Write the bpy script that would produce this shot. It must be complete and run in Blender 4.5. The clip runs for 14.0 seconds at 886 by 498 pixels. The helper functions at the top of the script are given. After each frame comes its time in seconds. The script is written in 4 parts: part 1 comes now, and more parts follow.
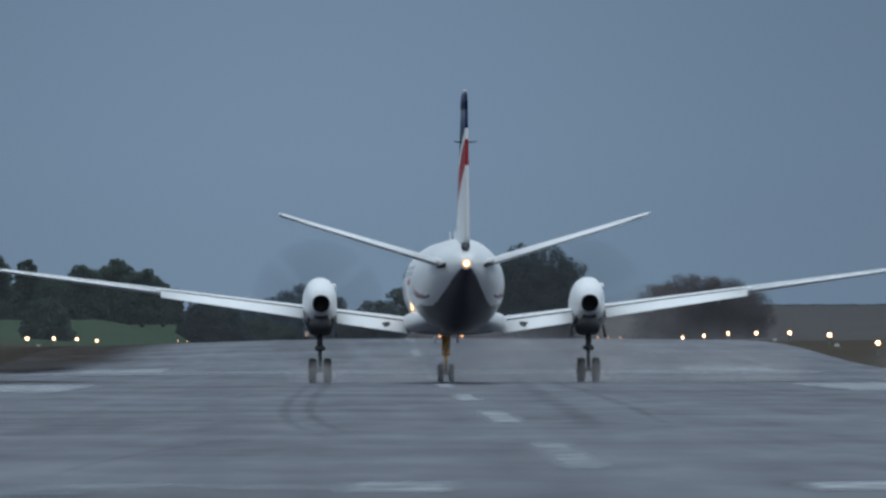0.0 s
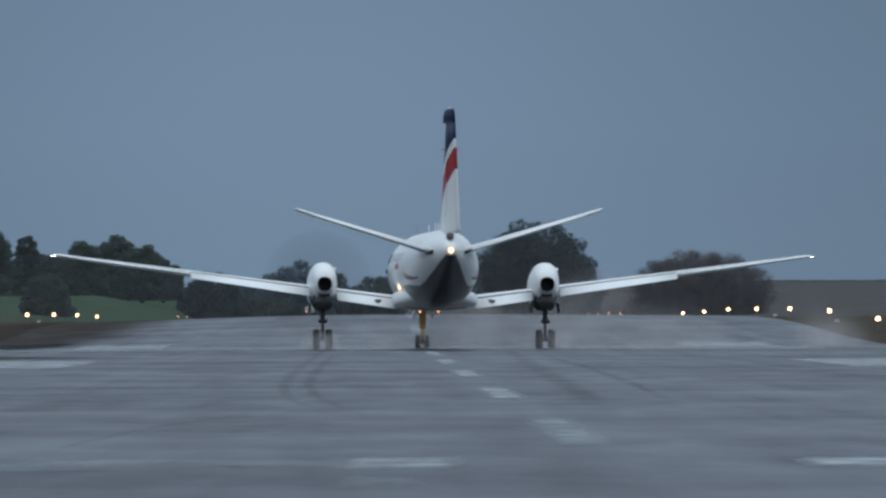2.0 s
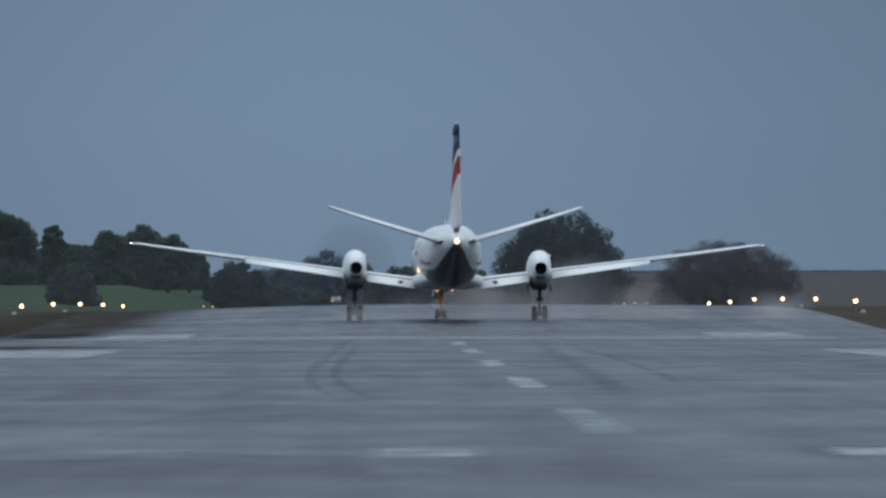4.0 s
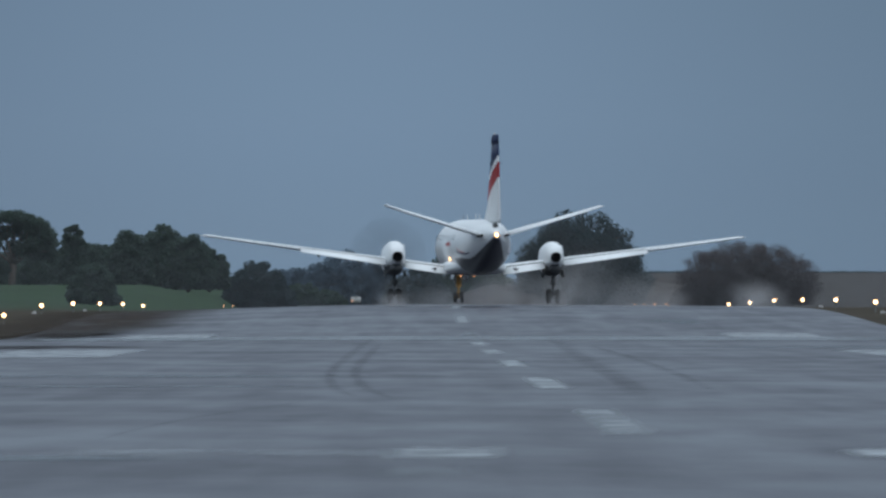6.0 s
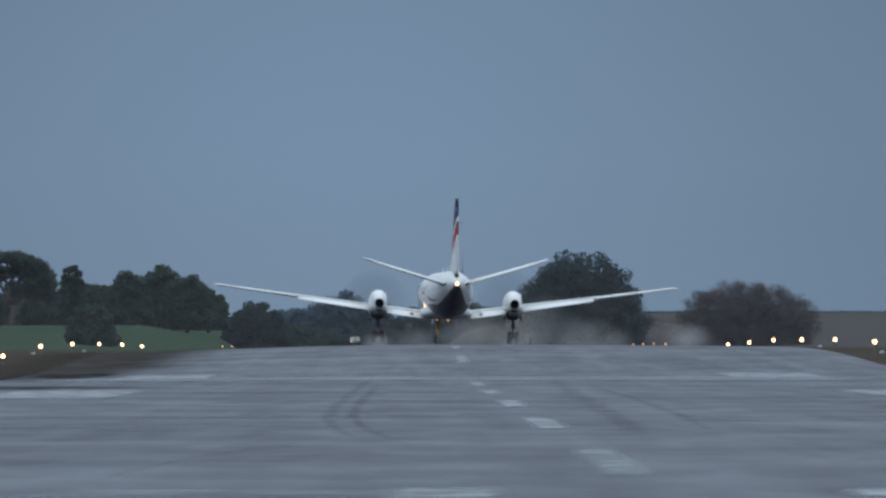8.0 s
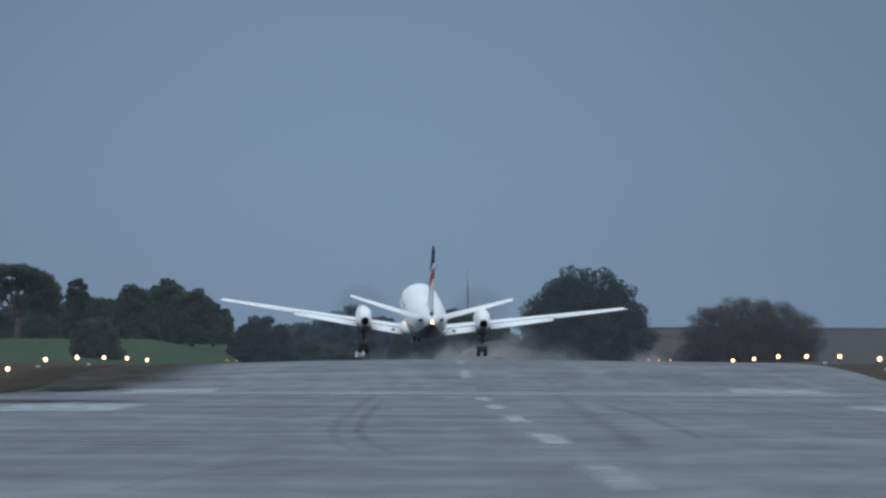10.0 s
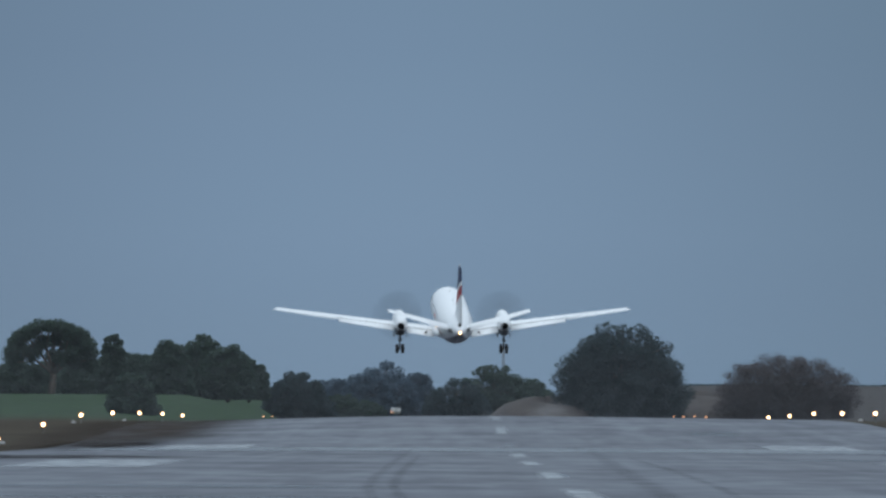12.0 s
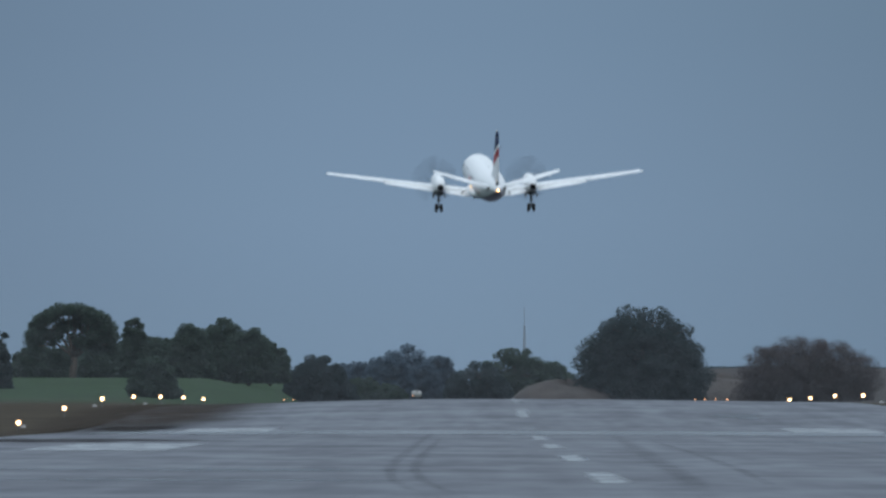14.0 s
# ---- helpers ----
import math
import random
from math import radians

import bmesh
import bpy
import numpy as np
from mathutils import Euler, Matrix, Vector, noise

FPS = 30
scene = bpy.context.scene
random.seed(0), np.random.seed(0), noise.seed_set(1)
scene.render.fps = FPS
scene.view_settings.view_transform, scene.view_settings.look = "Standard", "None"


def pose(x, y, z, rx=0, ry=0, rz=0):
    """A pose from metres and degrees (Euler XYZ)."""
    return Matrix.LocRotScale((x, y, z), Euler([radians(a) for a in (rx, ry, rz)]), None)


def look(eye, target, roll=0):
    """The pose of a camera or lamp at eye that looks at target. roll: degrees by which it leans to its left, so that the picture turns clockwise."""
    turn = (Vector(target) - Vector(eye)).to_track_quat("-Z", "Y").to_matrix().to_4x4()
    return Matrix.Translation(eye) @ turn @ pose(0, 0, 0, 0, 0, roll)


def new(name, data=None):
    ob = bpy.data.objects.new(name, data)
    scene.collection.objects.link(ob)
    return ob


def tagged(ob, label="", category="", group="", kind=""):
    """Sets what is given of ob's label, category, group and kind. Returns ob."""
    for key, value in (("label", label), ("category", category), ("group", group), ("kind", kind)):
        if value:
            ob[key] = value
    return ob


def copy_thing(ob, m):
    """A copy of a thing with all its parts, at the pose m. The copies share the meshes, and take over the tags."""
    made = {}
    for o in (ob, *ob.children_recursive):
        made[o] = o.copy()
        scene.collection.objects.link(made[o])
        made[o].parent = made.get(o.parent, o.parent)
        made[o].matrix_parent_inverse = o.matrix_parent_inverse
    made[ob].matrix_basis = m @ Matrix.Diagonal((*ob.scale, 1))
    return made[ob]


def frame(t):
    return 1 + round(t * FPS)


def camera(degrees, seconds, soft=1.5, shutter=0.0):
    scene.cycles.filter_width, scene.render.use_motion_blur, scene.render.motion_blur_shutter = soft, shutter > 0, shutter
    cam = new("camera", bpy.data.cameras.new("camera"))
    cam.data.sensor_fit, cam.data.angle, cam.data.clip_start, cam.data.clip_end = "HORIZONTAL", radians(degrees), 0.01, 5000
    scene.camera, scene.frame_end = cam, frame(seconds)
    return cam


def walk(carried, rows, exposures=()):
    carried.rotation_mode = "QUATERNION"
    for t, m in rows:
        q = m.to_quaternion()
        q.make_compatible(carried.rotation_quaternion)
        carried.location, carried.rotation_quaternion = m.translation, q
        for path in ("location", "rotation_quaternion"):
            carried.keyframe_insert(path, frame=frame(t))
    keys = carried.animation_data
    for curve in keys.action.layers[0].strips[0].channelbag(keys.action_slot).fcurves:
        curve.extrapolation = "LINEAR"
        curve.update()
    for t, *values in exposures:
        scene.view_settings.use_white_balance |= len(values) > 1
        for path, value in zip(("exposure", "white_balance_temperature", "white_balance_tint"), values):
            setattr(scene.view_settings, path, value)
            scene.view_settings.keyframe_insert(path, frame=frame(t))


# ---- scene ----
# A twin turboprop takes off from a wet runway at dusk; a long lens on a tripod follows it.
cam = camera(3.266, 14.0, soft=2.6, shutter=1.0)
EYE = (0.0, 0.0, 0.95)
# seconds, turn to the right of the runway's line, tilt up, lean (degrees)
VIEW = [
    (0.0, 0.2250, 0.3326, -0.161),
    (0.5, 0.2599, 0.3017, -0.161),
    (1.0, 0.2635, 0.3252, -0.117),
    (1.5, 0.2638, 0.2886, -0.299),
    (2.0, 0.2243, 0.2439, -0.191),
    (2.5, 0.1557, 0.2515, -0.185),
    (3.0, 0.1472, 0.2558, 0.047),
    (3.2, 0.1618, 0.2408, -0.136),
    (5.3, 0.0596, 0.1961, -0.079),
    (5.5, 0.0480, 0.2184, -0.081),
    (6.0, 0.0542, 0.2072, -0.014),
    (6.5, 0.1023, 0.2942, -0.047),
    (7.0, 0.1369, 0.2759, 0.053),
    (7.5, 0.1022, 0.3253, -0.012),
    (8.0, 0.0578, 0.3556, -0.078),
    (8.2, 0.0634, 0.3563, -0.073),
    (10.3, 0.0278, 0.4266, 0.218),
    (10.5, -0.0134, 0.4406, 0.190),
    (11.0, -0.0912, 0.5077, 0.212),
    (11.5, -0.1097, 0.5341, 0.224),
    (12.0, -0.0950, 0.6181, 0.313),
    (12.5, -0.1079, 0.5898, 0.338),
    (13.0, -0.1298, 0.5769, 0.167),
    (13.5, -0.1511, 0.5633, 0.249),
    (14.0, -0.1712, 0.5550, 0.191),
]
walk(cam, [(t, pose(*EYE, 90 + tilt, 0, -turn) @ pose(0, 0, 0, 0, 0, lean)) for t, turn, tilt, lean in VIEW],
     exposures=[(0.0, 0.0), (3.0, 0.0), (8.0, 0.1), (11.0, 0.16), (14.0, 0.16)])

# ---- sky and light ----
world = bpy.data.worlds.new("overcast_dusk")
scene.world = world
world.use_nodes = True
wn, wl = world.node_tree.nodes, world.node_tree.links
wn.clear()
w_out, w_bg = wn.new("ShaderNodeOutputWorld"), wn.new("ShaderNodeBackground")
w_tc, w_sep = wn.new("ShaderNodeTexCoord"), wn.new("ShaderNodeSeparateXYZ")
w_ramp, w_noise = wn.new("ShaderNodeValToRGB"), wn.new("ShaderNodeTexNoise")
w_mix = wn.new("ShaderNodeMixRGB")
w_map = wn.new("ShaderNodeMapping")
w_map.inputs["Scale"].default_value = (3.0, 3.0, 14.0)
w_noise.inputs["Scale"].default_value = 2.2
w_noise.inputs["Detail"].default_value = 3.0
cr = w_ramp.color_ramp
cr.elements[0].position, cr.elements[0].color = 0.0, (0.160, 0.243, 0.345, 1)
cr.elements[1].position, cr.elements[1].color = 1.0, (1.05, 1.22, 1.39, 1)
for at, col in ((0.012, (0.166, 0.250, 0.354)), (0.026, (0.148, 0.228, 0.326)), (0.10, (0.29, 0.395, 0.51)), (0.45, (0.755, 0.90, 1.05))):
    e = cr.elements.new(at)
    e.color = (*col, 1)
w_mix.blend_type = "MULTIPLY"
w_mix.inputs["Fac"].default_value = 0.10
wl.new(w_tc.outputs["Generated"], w_sep.inputs[0])
wl.new(w_sep.outputs["Z"], w_ramp.inputs["Fac"])
wl.new(w_tc.outputs["Generated"], w_map.inputs["Vector"])
wl.new(w_map.outputs["Vector"], w_noise.inputs["Vector"])
wl.new(w_ramp.outputs["Color"], w_mix.inputs["Color1"])
wl.new(w_noise.outputs["Color"], w_mix.inputs["Color2"])
wl.new(w_mix.outputs["Color"], w_bg.inputs["Color"])
# the lens's vignette put into the sky: brighter over the runway's far end
w_dist, w_vignette = wn.new("ShaderNodeVectorMath"), wn.new("ShaderNodeMapRange")
w_dist.operation = "DISTANCE"
w_dist.inputs[1].default_value = (-0.005, 1.0, 0.017)
w_vignette.interpolation_type = "SMOOTHSTEP"
w_vignette.inputs["From Min"].default_value, w_vignette.inputs["From Max"].default_value = 0.0, 0.043
w_vignette.inputs["To Min"].default_value, w_vignette.inputs["To Max"].default_value = 1.06, 0.85
wl.new(w_tc.outputs["Generated"], w_dist.inputs[0])
wl.new(w_dist.outputs["Value"], w_vignette.inputs["Value"])
wl.new(w_vignette.outputs[0], w_bg.inputs["Strength"])
wl.new(w_bg.outputs["Background"], w_out.inputs["Surface"])

sun_data = bpy.data.lights.new("sun", "SUN")
sun_data.energy, sun_data.angle, sun_data.color = 0.5, radians(40), (0.93, 0.97, 1.0)
sun = new("sun", sun_data)
sun.matrix_world = look((0, 0, 60), (-15, 60, 0))

# ---- materials ----


def mat(name, color, rough=0.5, metal=0.0, scale=6.0, vary=0.15, bump=0.0, spec=0.5, coord="Object", stretch=(1, 1, 1), fine=8.0):
    """A surface with two scales of variation in colour and gloss, and fine relief."""
    m = bpy.data.materials.new(name)
    m.use_nodes = True
    n, l = m.node_tree.nodes, m.node_tree.links
    p = n["Principled BSDF"]
    p.inputs["Roughness"].default_value, p.inputs["Metallic"].default_value = rough, metal
    p.inputs["Specular IOR Level"].default_value = spec
    tc, mp = n.new("ShaderNodeTexCoord"), n.new("ShaderNodeMapping")
    mp.inputs["Scale"].default_value = stretch
    l.new(tc.outputs[coord], mp.inputs["Vector"])
    a, b = n.new("ShaderNodeTexNoise"), n.new("ShaderNodeTexNoise")
    a.inputs["Scale"].default_value, b.inputs["Scale"].default_value = scale, scale * fine
    a.inputs["Detail"].default_value = b.inputs["Detail"].default_value = 4.0
    l.new(mp.outputs["Vector"], a.inputs["Vector"])
    l.new(mp.outputs["Vector"], b.inputs["Vector"])
    add = n.new("ShaderNodeMath")
    add.operation = "ADD"
    l.new(a.outputs["Fac"], add.inputs[0])
    l.new(b.outputs["Fac"], add.inputs[1])
    mr = n.new("ShaderNodeMapRange")
    mr.inputs["From Min"].default_value, mr.inputs["From Max"].default_value = 0.6, 1.4
    mr.inputs["To Min"].default_value, mr.inputs["To Max"].default_value = 1 - vary, 1 + vary
    l.new(add.outputs[0], mr.inputs["Value"])
    mul = n.new("ShaderNodeVectorMath")
    mul.operation = "SCALE"
    mul.inputs[0].default_value = color
    l.new(mr.outputs[0], mul.inputs["Scale"])
    l.new(mul.outputs[0], p.inputs["Base Color"])
    if bump:
        bp = n.new("ShaderNodeBump")
        bp.inputs["Strength"].default_value, bp.inputs["Distance"].default_value = bump, 0.02
        l.new(b.outputs["Fac"], bp.inputs["Height"])
        l.new(bp.outputs[0], p.inputs["Normal"])
    return m


def glow(name, color, strength):
    m = bpy.data.materials.new(name)
    m.use_nodes = True
    p = m.node_tree.nodes["Principled BSDF"]
    p.inputs["Base Color"].default_value = (*color, 1)
    p.inputs["Emission Color"].default_value = (*color, 1)
    p.inputs["Emission Strength"].default_value = strength
    return m


def livery_paint():
    """Fin paint: white, a red band, a white band and a navy top, all rising to the rear."""
    m = mat("fin_livery_paint", (1, 1, 1), 0.45, scale=1.5, vary=0.05, spec=0.18)
    n, l = m.node_tree.nodes, m.node_tree.links
    p = n["Principled BSDF"]
    tc, sp = n.new("ShaderNodeTexCoord"), n.new("ShaderNodeSeparateXYZ")
    l.new(tc.outputs["Object"], sp.inputs[0])
    ma = n.new("ShaderNodeMath")
    ma.operation = "MULTIPLY_ADD"
    ma.inputs[1].default_value = 0.42
    l.new(sp.outputs["Y"], ma.inputs[0])
    l.new(sp.outputs["Z"], ma.inputs[2])
    mr = n.new("ShaderNodeMapRange")
    mr.inputs["From Min"].default_value, mr.inputs["From Max"].default_value = 5.30 - 4.33, 7.30 - 4.33
    l.new(ma.outputs[0], mr.inputs["Value"])
    ra = n.new("ShaderNodeValToRGB")
    ra.color_ramp.interpolation = "CONSTANT"
    e = ra.color_ramp.elements
    e[0].position, e[0].color = 0.0, (0.79, 0.81, 0.82, 1)
    e[1].position, e[1].color = 0.02, (0.36, 0.032, 0.035, 1)
    for at, col in ((0.33, (0.79, 0.81, 0.82, 1)), (0.46, (0.005, 0.016, 0.065, 1))):
        x = e.new(at)
        x.color = col
    l.new(mr.outputs[0], ra.inputs["Fac"])
    l.new(ra.outputs["Color"], p.inputs["Base Color"])
    return m


def runway_material():
    """Wet grooved asphalt: dark stone, damp and standing water in patches drawn along the strip."""
    m = bpy.data.materials.new("wet_asphalt")
    m.use_nodes = True
    n, l = m.node_tree.nodes, m.node_tree.links
    p = n["Principled BSDF"]
    tc = n.new("ShaderNodeTexCoord")

    def noise_at(sx, sy, scale, detail=4.0):
        mp, t = n.new("ShaderNodeMapping"), n.new("ShaderNodeTexNoise")
        mp.inputs["Scale"].default_value = (sx, sy, 1)
        t.inputs["Scale"].default_value, t.inputs["Detail"].default_value = scale, detail
        l.new(tc.outputs["Object"], mp.inputs["Vector"])
        l.new(mp.outputs["Vector"], t.inputs["Vector"])
        return t

    patches, lanes, grain = noise_at(0.16, 0.055, 1.0, 5.0), noise_at(0.9, 0.012, 1.0, 3.0), noise_at(14, 5, 1.0, 3.0)
    cross, mid = noise_at(0.05, 0.10, 1.0, 3.0), noise_at(1.3, 0.10, 1.0, 6.0)
    s1 = n.new("ShaderNodeMath")
    s1.operation = "ADD"
    half = n.new("ShaderNodeMath")
    half.operation = "MULTIPLY_ADD"
    half.inputs[1].default_value = 0.32
    l.new(cross.outputs["Fac"], half.inputs[0])
    m2 = n.new("ShaderNodeMath")
    m2.operation = "MULTIPLY"
    m2.inputs[1].default_value = 0.68
    l.new(mid.outputs["Fac"], m2.inputs[0])
    l.new(m2.outputs[0], half.inputs[2])
    l.new(patches.outputs["Fac"], s1.inputs[0])
    l.new(half.outputs[0], s1.inputs[1])
    s2 = n.new("ShaderNodeMath")
    s2.operation = "MULTIPLY_ADD"
    s2.inputs[1].default_value = 0.6
    l.new(lanes.outputs["Fac"], s2.inputs[0])
    l.new(s1.outputs[0], s2.inputs[2])
    mr = n.new("ShaderNodeMapRange")
    mr.inputs["From Min"].default_value, mr.inputs["From Max"].default_value = 1.0, 1.6
    mr.inputs["To Min"].default_value, mr.inputs["To Max"].default_value = 0.46, 0.31
    l.new(s2.outputs[0], mr.inputs["Value"])
    l.new(mr.outputs[0], p.inputs["Roughness"])
    wet = n.new("ShaderNodeMapRange")
    wet.inputs["From Min"].default_value, wet.inputs["From Max"].default_value = 1.05, 1.65
    wet.inputs["To Min"].default_value, wet.inputs["To Max"].default_value = 0.14, 0.28
    l.new(s2.outputs[0], wet.inputs["Value"])
    l.new(wet.outputs[0], p.inputs["Specular IOR Level"])
    cr2 = n.new("ShaderNodeValToRGB")
    cr2.color_ramp.elements[0].position, cr2.color_ramp.elements[0].color = 0.35, (0.026, 0.027, 0.041, 1)
    cr2.color_ramp.elements[1].position, cr2.color_ramp.elements[1].color = 0.70, (0.047, 0.049, 0.070, 1)
    g2 = n.new("ShaderNodeMath")
    g2.operation = "MULTIPLY_ADD"
    g2.inputs[1].default_value = 0.35
    l.new(grain.outputs["Fac"], g2.inputs[0])
    hm = n.new("ShaderNodeMath")
    hm.operation = "MULTIPLY"
    hm.inputs[1].default_value = 0.27
    l.new(s2.outputs[0], hm.inputs[0])
    l.new(hm.outputs[0], g2.inputs[2])
    l.new(g2.outputs[0], cr2.inputs["Fac"])
    l.new(cr2.outputs["Color"], p.inputs["Base Color"])
    bp = n.new("ShaderNodeBump")
    bp.inputs["Strength"].default_value, bp.inputs["Distance"].default_value = 0.25, 0.01
    l.new(grain.outputs["Fac"], bp.inputs["Height"])
    l.new(bp.outputs[0], p.inputs["Normal"])
    return m


def leaf_material(name, dark, light):
    m = bpy.data.materials.new(name)
    m.use_nodes = True
    n, l = m.node_tree.nodes, m.node_tree.links
    p = n["Principled BSDF"]
    p.inputs["Roughness"].default_value, p.inputs["Specular IOR Level"].default_value = 0.8, 0.05
    geo, ra = n.new("ShaderNodeNewGeometry"), n.new("ShaderNodeValToRGB")
    ra.color_ramp.elements[0].color, ra.color_ramp.elements[1].color = (*dark, 1), (*light, 1)
    l.new(geo.outputs["Random Per Island"], ra.inputs["Fac"])
    l.new(ra.outputs["Color"], p.inputs["Base Color"])
    tl, mx = n.new("ShaderNodeBsdfTranslucent"), n.new("ShaderNodeMixShader")
    mx.inputs["Fac"].default_value = 0.55
    l.new(ra.outputs["Color"], tl.inputs["Color"])
    l.new(p.outputs[0], mx.inputs[1])
    l.new(tl.outputs[0], mx.inputs[2])
    l.new(mx.outputs[0], n["Material Output"].inputs["Surface"])
    return m


WHITE = mat("white_gloss_paint", (0.80, 0.82, 0.83), 0.32, scale=0.9, vary=0.05)
FIN = livery_paint()
# charcoal colour for the shade painted on the undersides
BELLY_SHADE = mat("charcoal_belly_shade", (0.062, 0.062, 0.066), 0.30, scale=1.2, vary=0.25)
NAVY = mat("navy_paint", (0.012, 0.022, 0.075), 0.35, scale=2, vary=0.1)
RED = mat("red_paint", (0.42, 0.045, 0.04), 0.35, scale=2, vary=0.1)
BOOT = mat("black_rubber", (0.02, 0.02, 0.022), 0.6, scale=4, vary=0.2)
SOOT = mat("sooty_exhaust_steel", (0.035, 0.033, 0.032), 0.55, 0.6, scale=5, vary=0.3)
STEEL = mat("grey_gear_steel", (0.10, 0.105, 0.11), 0.45, 0.5, scale=8, vary=0.2)
# warm taxi lamp light on the nose leg, put into its colour
LAMPLIT_ORANGE = mat("lamplit_yellow_orange", (0.72, 0.38, 0.09), 0.5, scale=8, vary=0.2)
TYRE = mat("tyre_rubber", (0.022, 0.022, 0.024), 0.75, scale=10, vary=0.2)
BLADE = mat("black_composite_blade", (0.03, 0.03, 0.033), 0.5, scale=5, vary=0.2)
GLASSY = mat("dark_cabin_glass", (0.02, 0.022, 0.026), 0.12, scale=3, vary=0.1)
SEAM = mat("dark_panel_and_seam", (0.10, 0.105, 0.11), 0.6, scale=6, vary=0.2)
TAIL_GLOW = glow("tail_lamp_halo", (1.0, 0.46, 0.15), 1.5)
CORE_GLOW = glow("tail_lamp_core", (1.0, 0.62, 0.28), 14.0)
SPOT_GLOW = glow("fuselage_spot_glow", (1.0, 0.62, 0.30), 2.0)
STROBE_GLOW = glow("strobe_flash", (0.95, 0.97, 1.0), 30.0)
NAV_GLOW = glow("wingtip_lamp_glow", (1.0, 0.95, 0.9), 0.25)
EDGE_GLOW = glow("runway_lamp_glass", (1.0, 0.42, 0.12), 1.0)
EDGE_CORE = glow("runway_lamp_core", (1.0, 0.68, 0.38), 7.0)
FAR_GLOW = glow("far_lamp_glow", (1.0, 0.45, 0.20), 1.6)
ASPHALT = runway_material()


def worn(m, scale, low, high):
    """Lets a film on the runway thin out: by its own patchy wear and towards its rim (the mesh's attribute "cover")."""
    n, l = m.node_tree.nodes, m.node_tree.links
    out, p = n["Material Output"], n["Principled BSDF"]
    tc, mp, no = n.new("ShaderNodeTexCoord"), n.new("ShaderNodeMapping"), n.new("ShaderNodeTexNoise")
    mp.inputs["Scale"].default_value = (1.0, 0.22, 1.0)
    no.inputs["Scale"].default_value, no.inputs["Detail"].default_value = scale, 5.0
    l.new(tc.outputs["Object"], mp.inputs["Vector"])
    l.new(mp.outputs["Vector"], no.inputs["Vector"])
    mr = n.new("ShaderNodeMapRange")
    mr.inputs["From Min"].default_value, mr.inputs["From Max"].default_value = 0.3, 0.7
    mr.inputs["To Min"].default_value, mr.inputs["To Max"].default_value = low, high
    l.new(no.outputs["Fac"], mr.inputs["Value"])
    at_, mu = n.new("ShaderNodeAttribute"), n.new("ShaderNodeMath")
    at_.attribute_name, mu.operation = "cover", "MULTIPLY"
    l.new(at_.outputs["Fac"], mu.inputs[0])
    l.new(mr.outputs[0], mu.inputs[1])
    tr, mx = n.new("ShaderNodeBsdfTransparent"), n.new("ShaderNodeMixShader")
    l.new(mu.outputs[0], mx.inputs["Fac"])
    l.new(tr.outputs[0], mx.inputs[1])
    l.new(p.outputs[0], mx.inputs[2])
    l.new(mx.outputs[0], out.inputs["Surface"])
    return m


def cover(ob, values):
    a = ob.data.attributes.new("cover", "FLOAT", "POINT")
    a.data.foreach_set("value", values)
    return ob


MARKING = worn(mat("worn_white_marking_paint", (0.30, 0.33, 0.36), 0.45, scale=0.35, vary=0.3, fine=9, spec=0.35), 1.6, 0.35, 1.0)
SCUFFED = worn(mat("scuffed_marking_paint", (0.28, 0.31, 0.34), 0.45, scale=0.35, vary=0.3, fine=9, spec=0.3), 1.4, 0.25, 0.8)
FAINT = worn(mat("nearly_worn_off_paint", (0.26, 0.29, 0.32), 0.45, scale=0.35, vary=0.3, fine=9, spec=0.3), 1.2, 0.05, 0.5)
GLINT = worn(mat("still_rain_water", (0.05, 0.054, 0.064), 0.10, scale=0.6, vary=0.1, spec=0.6), 0.9, 0.4, 0.9)
WATER = worn(mat("thin_water_film", (0.04, 0.043, 0.052), 0.22, scale=0.5, vary=0.2, spec=0.6), 0.5, 0.2, 0.7)
POOL = worn(mat("rippled_rain_water", (0.05, 0.054, 0.064), 0.25, scale=0.5, vary=0.2, spec=0.9), 0.3, 0.75, 1.0)
PATCH = worn(mat("dark_asphalt_patch", (0.024, 0.021, 0.021), 0.75, scale=0.4, vary=0.3, spec=0.05), 0.5, 0.35, 0.9)
# brown film with the verge's reflection put into its colour
VERGE_MIRROR = worn(mat("brown_verge_reflection", (0.040, 0.031, 0.024), 0.8, scale=0.4, vary=0.3, spec=0.04), 0.5, 0.45, 1.0)
RUBBER = worn(mat("tyre_mark_rubber", (0.022, 0.022, 0.026), 0.7, scale=0.4, vary=0.4, spec=0.05), 0.6, 0.0, 0.20)
BARK = mat("grey_brown_bark", (0.075, 0.06, 0.048), 0.9, scale=3, vary=0.3, bump=0.6)
LEAF = leaf_material("dark_evergreen_leaves", (0.042, 0.062, 0.066), (0.052, 0.074, 0.074))
LEAF_MID = leaf_material("mid_green_leaves", (0.058, 0.086, 0.074), (0.080, 0.112, 0.086))
# distance haze put into the leaf colour: paler and bluer
LEAF_HAZED = leaf_material("haze_tinted_far_leaves", (0.082, 0.118, 0.155), (0.092, 0.130, 0.165))
TWIG = leaf_material("bare_brown_twigs", (0.078, 0.066, 0.068), (0.096, 0.080, 0.080))
POST = mat("grey_lamp_post", (0.10, 0.10, 0.095), 0.6, scale=10, vary=0.2)
MARKER = mat("white_marker_plastic", (0.45, 0.45, 0.44), 0.5, scale=8, vary=0.1)
EARTH = mat("bare_brown_earth", (0.050, 0.041, 0.037), 0.95, scale=0.6, vary=0.45, bump=0.4)

# ---- builders ----


